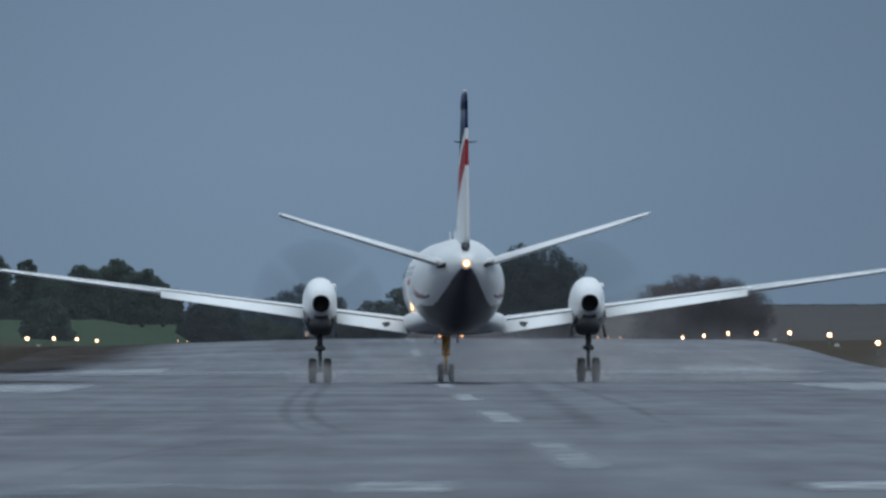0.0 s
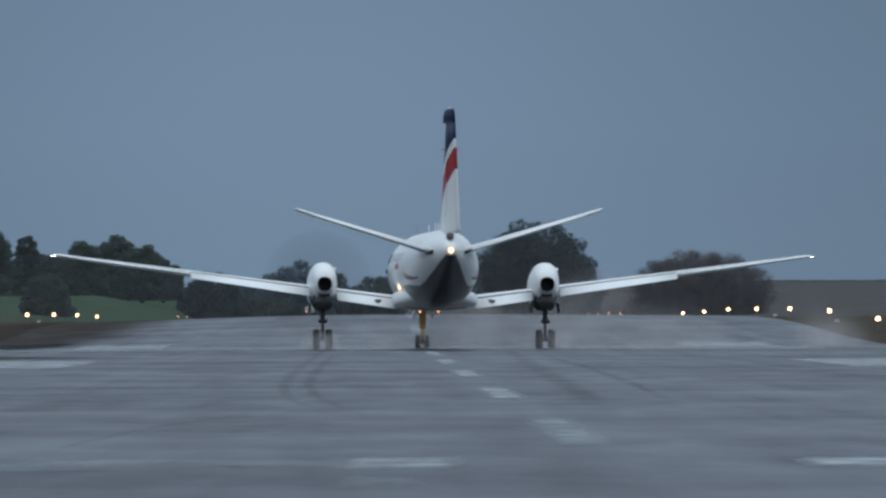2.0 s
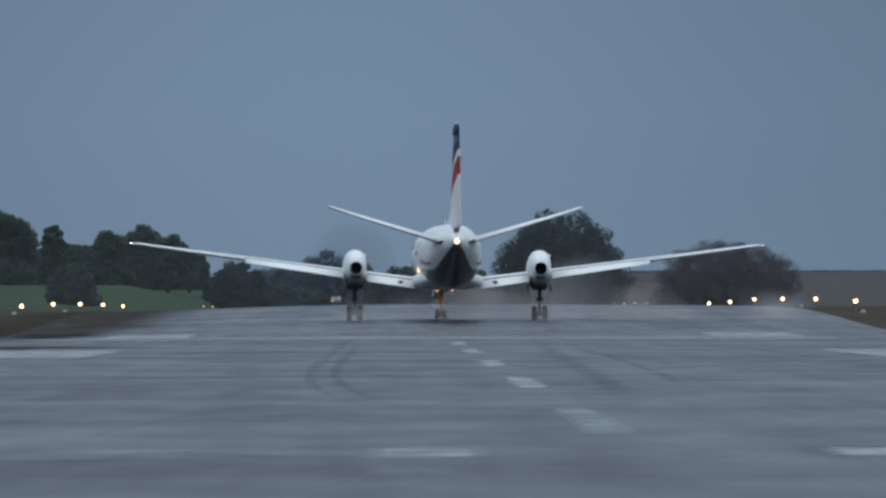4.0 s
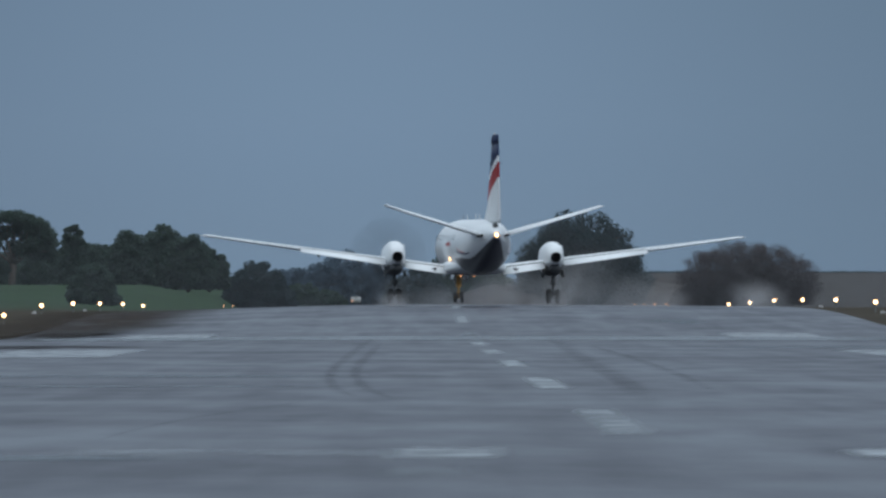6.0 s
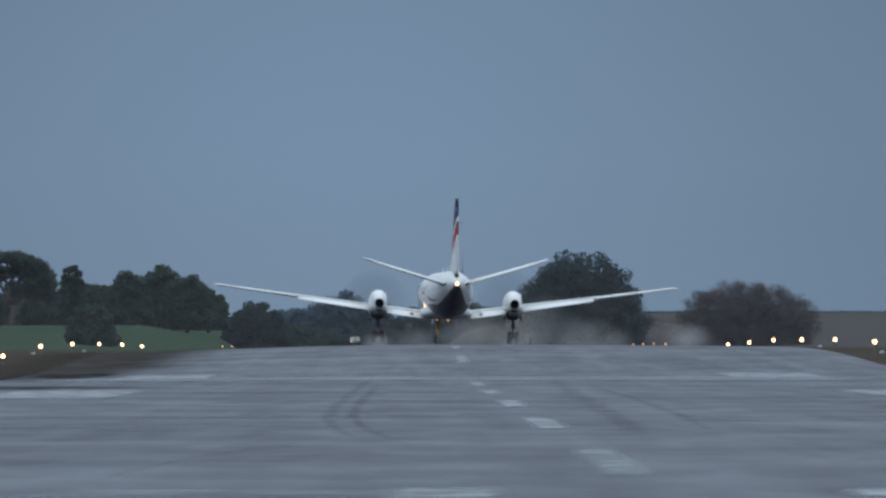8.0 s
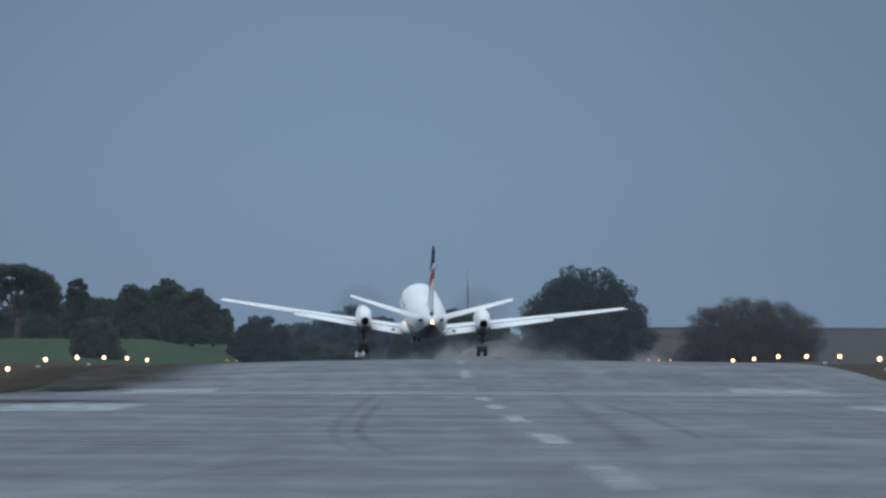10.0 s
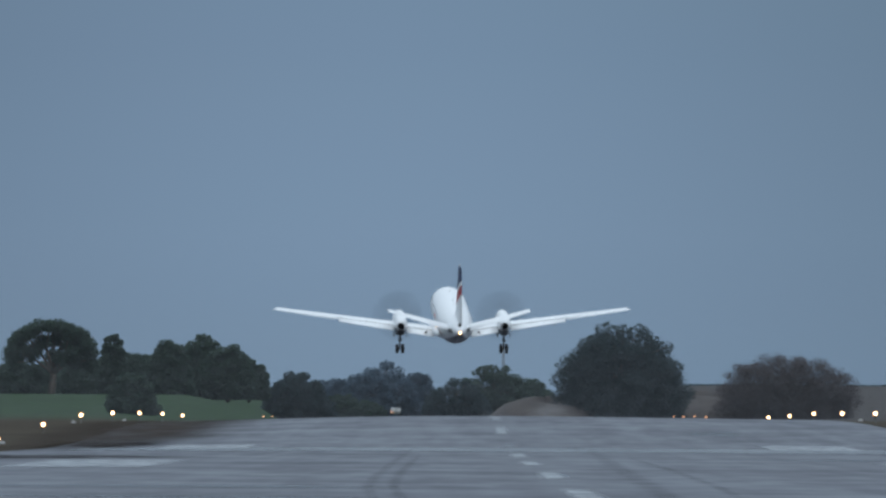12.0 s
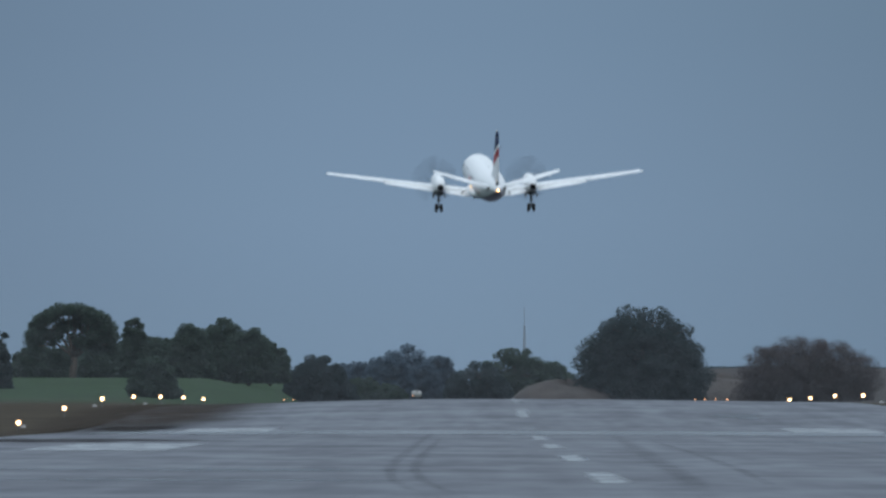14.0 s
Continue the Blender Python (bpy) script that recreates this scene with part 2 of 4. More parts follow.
def part(name, bm, material, parent, label="", smooth=True):
    """Links a bmesh as one mesh object under a thing or a part."""
    me = bpy.data.meshes.new(name)
    bmesh.ops.recalc_face_normals(bm, faces=bm.faces)
    for f in bm.faces:
        f.smooth = smooth
    bm.to_mesh(me)
    bm.free()
    for x in material if isinstance(material, (list, tuple)) else (material,):
        me.materials.append(x)
    ob = new(name, me)
    ob.parent = parent
    return tagged(ob, label)


def loft(bm, rings, caps=True):
    """Skins equal rings of points; returns the faces."""
    vs = [[bm.verts.new(p) for p in r] for r in rings]
    k, out = len(rings[0]), []
    for a, b in zip(vs, vs[1:]):
        for i in range(k):
            out.append(bm.faces.new((a[i], a[(i + 1) % k], b[(i + 1) % k], b[i])))
    if caps:
        bm.faces.new(vs[0][::-1])
        bm.faces.new(vs[-1])
    return out


def ring(c, ax, ay, rx, ry, k=16, power=1.0):
    """An oval of k points round c in the plane of the vectors ax, ay."""
    out, c, ax, ay = [], Vector(c), Vector(ax), Vector(ay)
    for i in range(k):
        a = 2 * math.pi * i / k
        s, co = math.sin(a), math.cos(a)
        out.append(c + ax * rx * math.copysign(abs(co) ** power, co) + ay * ry * math.copysign(abs(s) ** power, s))
    return out


def tube(bm, a, b, r0, r1=None, k=12):
    a, b = Vector(a), Vector(b)
    d = (b - a).normalized()
    u = d.orthogonal().normalized()
    w = d.cross(u)
    loft(bm, [ring(a, u, w, r0, r0, k), ring(b, u, w, r1 or r0, r1 or r0, k)])


def block(bm, lo, hi, bevel=0.0):
    x = bmesh.ops.create_cube(bm, size=1.0)["verts"]
    for q in x:
        q.co = Vector([(h + g) / 2 + (h - g) * c for g, h, c in zip(lo, hi, q.co)])
    if bevel:
        es = list({e for q in x for e in q.link_edges})
        bmesh.ops.bevel(bm, geom=es, offset=bevel, segments=2, affect="EDGES")


def ball(bm, c, r, sx=1, sy=1, sz=1, sub=2):
    vs = bmesh.ops.create_icosphere(bm, subdivisions=sub, radius=r)["verts"]
    for q in vs:
        q.co = Vector((c[0] + q.co.x * sx, c[1] + q.co.y * sy, c[2] + q.co.z * sz))


def smoothstep(a, b, x):
    t = min(1.0, max(0.0, (x - a) / (b - a)))
    return t * t * (3 - 2 * t)


def curve_through(keys, x):
    """Smooth interpolation in a short table of (x, value)."""
    if x <= keys[0][0]:
        return keys[0][1]
    for (a, p), (b, q) in zip(keys, keys[1:]):
        if x <= b:
            return p + (q - p) * (x - a) / (b - a)
    return keys[-1][1]


# ---- ground ----
# the runway's height along its length: level, a rise to a crest, a dip and a far rise
CREST = [(0, -0.13), (400, -0.13), (450, -0.10), (490, -0.04), (520, 0.06), (560, 0.36), (600, 0.68), (640, 0.88), (680, 0.96), (730, 0.99),
         (780, 0.97), (830, 0.91), (890, 0.78), (950, 0.60), (1030, 0.30), (1100, 0.30), (1180, 0.50), (1400, 0.65), (2000, 0.65), (2480, 1.3), (5000, 1.3)]


def axis(y):
    """The centre line's x at a distance y."""
    return 1.86 - 0.0011 * y


def crest(y):
    return sum(curve_through(CREST, y + k * 9) for k in (-2, -1, 0, 1, 2)) / 5


def height(x, y):
    """The ground's height anywhere."""
    s, z = x - axis(y), crest(y)
    fall = (0.33 if s < 0 else 0.10) * smoothstep(2, 17, abs(s)) * smoothstep(430, 600, y)
    z -= fall
    if s < -14.5:
        z += smoothstep(14.5, 17, -s) * (0.16 * smoothstep(720, 900, y) - 0.28 * (1 - smoothstep(560, 690, y)))
    if s < -16.9:
        z += 2.3 * smoothstep(16.9, 21, -s) * smoothstep(900, 1330, y) - 0.35 * smoothstep(18, 40, -s) * (1 - smoothstep(560, 760, y))
        z += 2.35 * smoothstep(1500, 3500, y) * smoothstep(17, 24, -s)
    if s > 20:
        z += 3.2 * smoothstep(20, 60, s) * smoothstep(1150, 1900, y) + 4.55 * smoothstep(1900, 4000, y)
    return z


def ground_material():
    """Short dead-brown grass on the verge, green pasture farther off to one side, dry field on the other."""
    m = mat("verge_and_field_grass", (0.1, 0.1, 0.1), 0.95, scale=0.2, vary=0.45, bump=0.5, spec=0.05)
    n, l = m.node_tree.nodes, m.node_tree.links
    p = n["Principled BSDF"]
    scale_node = p.inputs["Base Color"].links[0].from_node
    tc, sp = n.new("ShaderNodeTexCoord"), n.new("ShaderNodeSeparateXYZ")
    l.new(tc.outputs["Object"], sp.inputs[0])
    no = n.new("ShaderNodeTexNoise")
    no.inputs["Scale"].default_value = 0.03
    l.new(tc.outputs["Object"], no.inputs["Vector"])
    ad = n.new("ShaderNodeMath")
    ad.operation = "MULTIPLY_ADD"
    ad.inputs[1].default_value = 60.0
    l.new(no.outputs["Fac"], ad.inputs[0])
    l.new(sp.outputs["Y"], ad.inputs[2])
    far = n.new("ShaderNodeMapRange")
    far.inputs["From Min"].default_value, far.inputs["From Max"].default_value = 1050, 1110
    l.new(ad.outputs[0], far.inputs["Value"])
    side = n.new("ShaderNodeMapRange")
    side.inputs["From Min"].default_value, side.inputs["From Max"].default_value = -12, -8
    l.new(sp.outputs["X"], side.inputs["Value"])
    fields, all_of = n.new("ShaderNodeMixRGB"), n.new("ShaderNodeMixRGB")
    fields.inputs["Color1"].default_value, fields.inputs["Color2"].default_value = (0.026, 0.048, 0.022, 1), (0.056, 0.051, 0.049, 1)
    l.new(side.outputs[0], fields.inputs["Fac"])
    all_of.inputs["Color1"].default_value = (0.052, 0.043, 0.032, 1)
    l.new(fields.outputs["Color"], all_of.inputs["Color2"])
    l.new(far.outputs[0], all_of.inputs["Fac"])
    l.new(all_of.outputs["Color"], scale_node.inputs[0])
    return m


def sheet(name, xs, ys, zfun, material, shift=False):
    bm = bmesh.new()
    grid = [[bm.verts.new(((x + axis(y)) if shift else x, y, zfun((x + axis(y)) if shift else x, y))) for x in xs] for y in ys]
    for a, b in zip(grid, grid[1:]):
        for i in range(len(xs) - 1):
            bm.faces.new((a[i], a[i + 1], b[i + 1], b[i]))
    me = bpy.data.meshes.new(name)
    for f in bm.faces:
        f.smooth = True
    bm.to_mesh(me)
    bm.free()
    me.materials.append(material)
    return new(name, me)


YS = [-60, -20] + list(range(0, 1440, 8)) + list(range(1440, 2200, 40)) + list(range(2240, 4801, 160))
XS = [-900, -500, -260, -150, -100, -75] + list(range(-60, -20, 5)) + [-19, -17, -15.6, -14.6, -8, 0, 8, 14.6, 15.6, 17, 19] + list(range(20, 61, 5)) + [75, 100, 150, 260, 500, 900]
tagged(sheet("ground", XS, YS, lambda x, y: height(x, y) - (0.14 if abs(x - axis(y)) < 15.2 else 0.03), ground_material(), True),
       "dull brown verge grass with green pasture and dry fields behind", "ground", kind="structure")
RX = [-15, -12, -9, -6.5, -4, -2, 0, 2, 4, 6.5, 9, 12, 15]
tagged(sheet("road", RX, [y for y in YS if -20 <= y <= 1400], height, ASPHALT, True), "dark wet asphalt runway with streaks of standing water", "runway", kind="structure")


def marking(name, s0, s1, y0, y1, label, group, material=None, category="runway marking"):
    """Paint laid on the runway, in the runway's own measure."""
    bm = bmesh.new()
    n = max(3, int((y1 - y0) / 5))
    e = min(2.5, (y1 - y0) / 4) if material is None else (y1 - y0) / 5
    ys = [y0 - e, y0 + e] + [y0 + e + (y1 - y0 - 2 * e) * (i + 1) / n for i in range(n)] + [y1 + e]
    g = min(0.12, (s1 - s0) / 5) if material is None else min(1.6, (s1 - s0) / 4)
    k = max(1, int((s1 - s0) / 1.2))
    ss = [s0 - g, s0 + g] + [s0 + g + (s1 - s0 - 2 * g) * (i + 1) / k for i in range(k)] + [s1 + g]
    vals = []
    grid = []
    for iy, y in enumerate(ys):
        row = []
        for ix, s in enumerate(ss):
            rim = iy in (0, len(ys) - 1) or ix in (0, len(ss) - 1)
            row.append(bm.verts.new((s + axis(y), y, height(s + axis(y), y) + (0.004 if rim else 0.010))))
            vals.append(0.0 if rim else 1.0)
        grid.append(row)
    for a, c in zip(grid, grid[1:]):
        for i in range(len(ss) - 1):
            bm.faces.new((a[i], a[i + 1], c[i + 1], c[i]))
    ob = cover(part(name, bm, material or MARKING, None), vals)
    return tagged(ob, label, category, group)


for y in (145, 216, 287, 360, 429, 500, 571, 642, 690):
    ob = marking("centreline_stripe", -0.21, 0.21, y - 15, y + 15, "worn white centreline stripe on wet asphalt", "centreline stripes")
    if y in (145, 500):
        ob.data.materials[0] = SCUFFED if y == 145 else FAINT
for s in (-1, 1):
    for y0, y1 in ((320, 372), (484, 514)):
        marking("touchdown_bar", min(s * 8.2, s * 11.2), max(s * 8.2, s * 11.2), y0, y1, "wide white touchdown bar painted on wet asphalt", "touchdown bars")
for s0, s1, y0, y1, paint in ((-2.0, -1.2, 110, 117, MARKING), (-4.4, -2.0, 111, 116, FAINT), (1.35, 4.0, 110, 116, MARKING), (-2.0, -1.5, 97.5, 103, FAINT)):
    ob = marking("number_bar", s0, s1, y0, y1, "plain worn white bar of a runway number", "runway number bars")
    ob.data.materials[0] = paint


def skid_mark(keys, width):
    """A curved tyre mark: keys are (distance, offset from the centre line)."""
    bm = bmesh.new()
    y0, y1 = keys[0][0], keys[-1][0]
    n = 40
    rows, vals = [], []
    for i in range(n + 1):
        y = y0 + (y1 - y0) * i / n
        s = sum(curve_through(keys, y + 8 * k) for k in (-1, 0, 1)) / 3
        w = width * (0.6 + 0.4 * math.sin(math.pi * i / n)) / 2
        rows.append([bm.verts.new((s + e * w + axis(y), y, height(s + axis(y), y) + z)) for e, z in ((-1.4, 0.003), (-0.5, 0.008), (0.5, 0.008), (1.4, 0.003))])
        vals += [0.0, min(1.0, 9.0 * min(i, n - i) / n), min(1.0, 9.0 * min(i, n - i) / n), 0.0]
    for a, b in zip(rows, rows[1:]):
        for i in range(3):
            bm.faces.new((a[i], a[i + 1], b[i + 1], b[i]))
    return tagged(cover(part("tyre_mark", bm, RUBBER, None), vals), "curved black rubber tyre mark on wet asphalt", "tyre mark", "tyre marks")


skid_mark([(162, -2.1), (177, -2.41), (198, -2.82), (230, -3.10), (278, -3.21), (340, -3.20), (424, -3.16), (490, -3.0)], 0.20)
skid_mark([(158, -1.7), (177, -2.05), (205, -2.50), (240, -2.75), (290, -2.82), (350, -2.78), (440, -2.70)], 0.18)
skid_mark([(165, 0.75), (220, 1.15), (300, 1.55), (380, 2.0), (470, 2.4)], 0.42)
skid_mark([(190, 1.9), (240, 2.3), (320, 2.7), (420, 2.9)], 0.22)
skid_mark([(120, -4.4), (140, -4.2), (160, -3.6), (176, -2.9)], 0.06)



def film_of(name, s, y, rs, ry, material, seed, label, category, group):
    """A thin uneven-edged film lying on the runway."""
    rng = np.random.default_rng(seed)
    k, ph = 40, rng.uniform(0, 6.28, 4)
    bm = bmesh.new()
    rows = []
    for f, z in ((1.15, 0.002), (0.7, 0.006), (0.35, 0.006)):
        row = []
        for i in range(k):
            a = 2 * math.pi * i / k
            w = f * (1 + 0.16 * math.sin(3 * a + ph[0]) + 0.12 * math.sin(5 * a + ph[1]) + 0.07 * math.sin(9 * a + ph[2]))
            px, py = max(-14.8, min(14.8, s + math.cos(a) * rs * w)), y + math.sin(a) * ry * w
            row.append(bm.verts.new((px + axis(py), py, height(px + axis(py), py) + z)))
        rows.append(row)
    for a, b in zip(rows, rows[1:]):
        for i in range(k):
            bm.faces.new((a[i], a[(i + 1) % k], b[(i + 1) % k], b[i]))
    bm.faces.new(rows[-1])
    return tagged(cover(part(name, bm, material, None), [0.0] * k + [1.0] * (2 * k)), label, category, group)


film_of("puddle", 0.05, 291, 0.26, 7, GLINT, 6, "small still puddle on the centreline stripe", "puddle", "puddles")
film_of("asphalt_patch", -12.4, 398, 3.4, 16, PATCH, 3, "darker asphalt patch near the runway's edge", "patch", "asphalt patches")
# the verge's reflection in the wet asphalt, painted as a brown film
marking("verge_reflection", -17.0, -11.0, 500, 800, "brown reflection of the verge painted on the runway's edge", "", VERGE_MIRROR, "mud")
marking("puddle", -14.9, 12.5, 458, 490, "long shallow puddle lying across the wet runway", "puddles", POOL, "puddle")
film_of("asphalt_patch", -13.2, 520, 1.4, 16, PATCH, 4, "darker asphalt patch near the runway's edge", "patch", "asphalt patches")
rng_w = np.random.default_rng(12)
for k in range(10):
    y = 90 + 560 * rng_w.random() ** 1.5
    film_of("puddle", rng_w.uniform(-11, 11), y, rng_w.uniform(1.0, 4.0), rng_w.uniform(0.01, 0.03) * y, WATER, 40 + k, "shallow puddle of rain on the runway", "puddle", "rain puddles")

# ---- runway lamps and markers ----


def edge_lamp(material, r, label, group):
    root = tagged(new("runway_lamp"), label, "runway light", group)
    bm = bmesh.new()
    tube(bm, (0, 0, -0.45), (0, 0, 0.22), 0.03, 0.03, 10)
    part("post", bm, POST, root)
    bm = bmesh.new()
    tube(bm, (0, 0, 0.20), (0, 0, 0.26), 0.09, 0.07, 12)
    part("collar", bm, POST, root)
    bm = bmesh.new()
    ball(bm, (0, 0, 0.26 + r * 0.8), r, 1, 1, 1.05)
    globe = part("globe", bm, material, root, "lit warm glass globe")
    if material is EDGE_GLOW:
        bm = bmesh.new()
        ball(bm, (0, -r * 0.55, 0.26 + r * 0.8), r * 0.78, 1, 0.9, 1)
        part("lit_bulb", bm, EDGE_CORE, globe, "bright warm bulb")
    return root


# distance, height of the lamp's foot on the west and on the east verge
EDGE_ROWS = ((555, -0.27, 0.43), (615, 0.21, 0.73), (675, 0.59, 0.84), (735, 0.69, 0.86), (795, 0.70, 0.86), (855, 0.67, 0.75), (915, 0.58, 0.665))
first = None
for y, west, east in EDGE_ROWS:
    for x, z in ((-16.8, west), (17.7, east)):
        m = pose(x, y, z)
        if first is None:
            first = edge_lamp(EDGE_GLOW, 0.10, "lit warm white runway edge lamp on a short post", "runway edge lamps")
            first.matrix_world = m
        else:
            copy_thing(first, m)
far_first = None
for y, x, z in ((1275, -16.8, 0.58), (1335, -16.8, 0.58), (1155, 17.7, 0.72), (1215, 17.7, 0.74), (1275, 17.7, 0.74), (1335, 17.7, 0.74)):
    m = pose(x, y, z)
    if far_first is None:
        far_first = edge_lamp(FAR_GLOW, 0.055, "small far amber runway lamp on a short post", "far runway lamps")
        far_first.matrix_world = m
    else:
        copy_thing(far_first, m)


def marker_box():
    root = tagged(new("runway_marker"), "small white plastic gable marker standing in the grass", "marker", "runway markers")
    bm = bmesh.new()
    loft(bm, [[(-0.11, y, -0.05), (0.11, y, -0.05), (0.09, y, 0.06), (0.03, y, 0.11), (-0.03, y, 0.11), (-0.09, y, 0.06)] for y in (-0.35, 0.35)])
    part("shell", bm, MARKER, root, smooth=False)
    return root


mk = None
for y, x in ((574, -17.2), (678, -17.2), (778, -17.2), (615, 18.0), (712, 18.0)):
    m = pose(x, y, height(x, y) - 0.03)
    if mk is None:
        mk = marker_box()
        mk.matrix_world = m
    else:
        copy_thing(mk, m)

# ---- trees and far things ----


def leaf_cloud(rng, blobs, count, size, flat=1.0, fuzz=0.07):
    """Leaf quads through a set of blobs (x, y, z, rx, ry, rz), denser at their skins."""
    vol = np.array([b[3] * b[4] * b[5] for b in blobs]) ** 0.75
    pick = rng.choice(len(blobs), size=count, p=vol / vol.sum())
    b = np.array(blobs)[pick]
    d = rng.normal(size=(count, 3))
    d /= np.linalg.norm(d, axis=1)[:, None]
    r = np.where(rng.random(count) < 0.58, rng.normal(0.95, fuzz, count), rng.random(count) ** 0.5)
    c = b[:, :3] + d * r[:, None] * b[:, 3:6]
    u = rng.normal(size=(count, 3))
    u /= np.linalg.norm(u, axis=1)[:, None]
    w = np.cross(u, rng.normal(size=(count, 3)))
    w /= np.linalg.norm(w, axis=1)[:, None]
    s = size * rng.uniform(0.5, 1.3, count)[:, None]
    quad = np.stack([c - u * s, c + w * s * 0.55 * flat, c + u * s, c - w * s * 0.55 * flat], 1).reshape(-1, 3)
    return quad


def mesh_of_quads(name, quad, material, parent, label=""):
    me = bpy.data.meshes.new(name)
    n = len(quad)
    me.from_pydata(quad.tolist(), [], np.arange(n).reshape(-1, 4).tolist())
    me.materials.append(material)
    ob = new(name, me)
    ob.parent = parent
    return tagged(ob, label)


def tree(x, y, width, tall, seed, material=None, leaves=5000, size=0.32, low=0.12, lumps=16, label="", category="tree", group="", base=None, dome=True, thin=1.0, square=2.4, fuzz=0.07):
    """A tapered trunk with limbs and an uneven crown of many leaves."""
    rng = np.random.default_rng(seed)
    root = tagged(new("tree" if category == "tree" else "bush"), label, category, group)
    z0 = height(x, y) if base is None else base
    root.location = (x, y, z0)
    bm = bmesh.new()
    r = max(0.12, tall * 0.03)
    top = Vector((rng.uniform(-.3, .3), rng.uniform(-.3, .3), tall * 0.72))
    mid = Vector((rng.uniform(-.2, .2), 0, tall * 0.33))
    for a, b, r0, r1 in ((Vector((0, 0, -0.4)), mid, r * 1.3, r), (mid, top, r, r * 0.3)):
        tube(bm, a, b, r0, r1, 10)
    blobs = []
    for k in range(lumps):
        a = k * 2.39996 + rng.uniform(-.2, .2)
        f = (k + 0.5) / lumps
        br = min(width, tall) * rng.uniform(0.08, 0.16) * (1.1 - 0.3 * f)
        if dome:
            up = f ** 0.9
            reach = (0.5 * width - br) * (1 - up ** square) ** 0.5 * rng.uniform(0.80, 1.10)
            zz = br * 0.6 + (tall - 1.7 * br) * up * rng.uniform(0.90, 1.06)
        else:
            up = 0.45 + 0.55 * f
            reach = (0.5 * width - br) * math.sqrt(max(0.02, 1 - f ** 2.2)) * rng.uniform(0.5, 1.05)
            zz = (tall - br) * up
        p = Vector((math.cos(a) * reach, math.sin(a) * reach * 0.7, zz))
        blobs.append((*p, br * 1.2, br * 1.1, br * rng.uniform(0.8, 1.0)))
        tube(bm, mid.lerp(top, up * 0.8), p, r * 0.35, r * 0.08, 6)
    if dome:
        blobs.append((0, 0, tall * 0.30, width * 0.40, width * 0.3, tall * 0.46))
        blobs.append((width * 0.22, 0, tall * 0.2, width * 0.24, width * 0.2, tall * 0.3))
        blobs.append((-width * 0.22, 0, tall * 0.2, width * 0.24, width * 0.2, tall * 0.3))
    else:
        blobs.append((0, 0, tall * 0.70, width * 0.32, width * 0.26, tall * 0.16))
    part("trunk", bm, BARK, root)
    q = leaf_cloud(rng, blobs, leaves, size, thin, fuzz)
    q[:, 2] = np.clip(q[:, 2], -0.2, None)
    mesh_of_quads("crown", q, material or LEAF, root)
    return root


def at(px, y):
    """The x of a sight line px thousandths of the lens's reach from the runway's line, at the distance y."""
    return px * y / 27500


# one broad dark evergreen, one broad bare thicket, a line of trees behind the pasture, low bushes at the far end
tree(at(271, 1500), 1500, 13.2, 9.7, 3, LEAF, 80000, 0.13, 0.0, 80, "broad dark evergreen tree with a dense domed crown", base=0.4, square=3.2, fuzz=0.11)
tree(at(561, 1480), 1480, 13.6, 6.9, 5, TWIG, 90000, 0.20, 0.0, 120, "wide brown leafless thicket of fine twigs", "thicket", base=0.4, thin=0.16, square=4.2, fuzz=0.2)


def umbrella_tree(x, y, base):
    """Bare forking limbs that carry a thin arched crown of leaf clumps, with sky showing through."""
    rng = np.random.default_rng(7)
    root = tagged(new("tree"), "tall spreading tree with an open umbrella crown", "tree")
    root.location = (x, y, base)
    bm = bmesh.new()
    fork = Vector((0.2, 0, 2.0))
    tube(bm, (0, 0, -0.4), fork, 0.36, 0.28, 10)
    blobs = []
    for k in range(7):
        side = (k - 3) / 3
        knee = Vector((1.6 * side + 0.2, rng.uniform(-1.2, 1.2), 4.1 - 0.9 * side ** 2))
        tube(bm, fork, knee, 0.17, 0.10, 8)
        for j in range(5):
            a = radians(90 - 78 * side + 11 * (j - 2) + rng.uniform(-4, 4))
            tip = Vector((3.5 * math.cos(a), rng.uniform(-2.0, 2.0), 3.3 + 2.95 * math.sin(a) + rng.uniform(-0.25, 0.1)))
            tube(bm, knee, tip, 0.08, 0.03, 6)
            r = rng.uniform(0.36, 0.62)
            blobs.append((*tip, r * 1.4, r * 1.2, r))
            if j != 2:
                blobs.append((*knee.lerp(tip, rng.uniform(0.2, 0.7)), r, r, r * 0.6))
    for k in range(9):
        blobs.append((rng.uniform(-1.6, 3.0), rng.uniform(-1, 1), rng.uniform(1.6, 4.0), 0.8, 0.8, 0.6))
    part("trunk", bm, BARK, root)
    mesh_of_quads("crown", leaf_cloud(rng, blobs, 24000, 0.13, 1.0, 0.16), LEAF_MID, root)


umbrella_tree(at(-738, 1350), 1350, 2.5)
tree(at(-868, 1150), 1150, 2.2, 5.2, 8, LEAF, 3000, 0.24, 0.02, 10, "narrow dark conifer at the field's edge", base=1.2)
for px, yy, w, h, sd in ((-800, 1370, 5.5, 3.4, 11), (-628, 1365, 3.0, 5.9, 12), (-590, 1375, 5.6, 4.2, 13), (-530, 1360, 5.0, 5.2, 14),
                         (-470, 1370, 5.4, 5.7, 15), (-425, 1365, 5.2, 4.9, 16), (-388, 1372, 4.0, 3.5, 17), (-680, 1385, 5.6, 3.9, 18), (-745, 1388, 6.4, 3.2, 19)):
    tree(at(px, yy), yy, w, h, sd, LEAF_MID, 20000, 0.14, 0.02, 34, "rounded green tree in a row behind the pasture", group="row behind the pasture", base=2.5, fuzz=0.11)
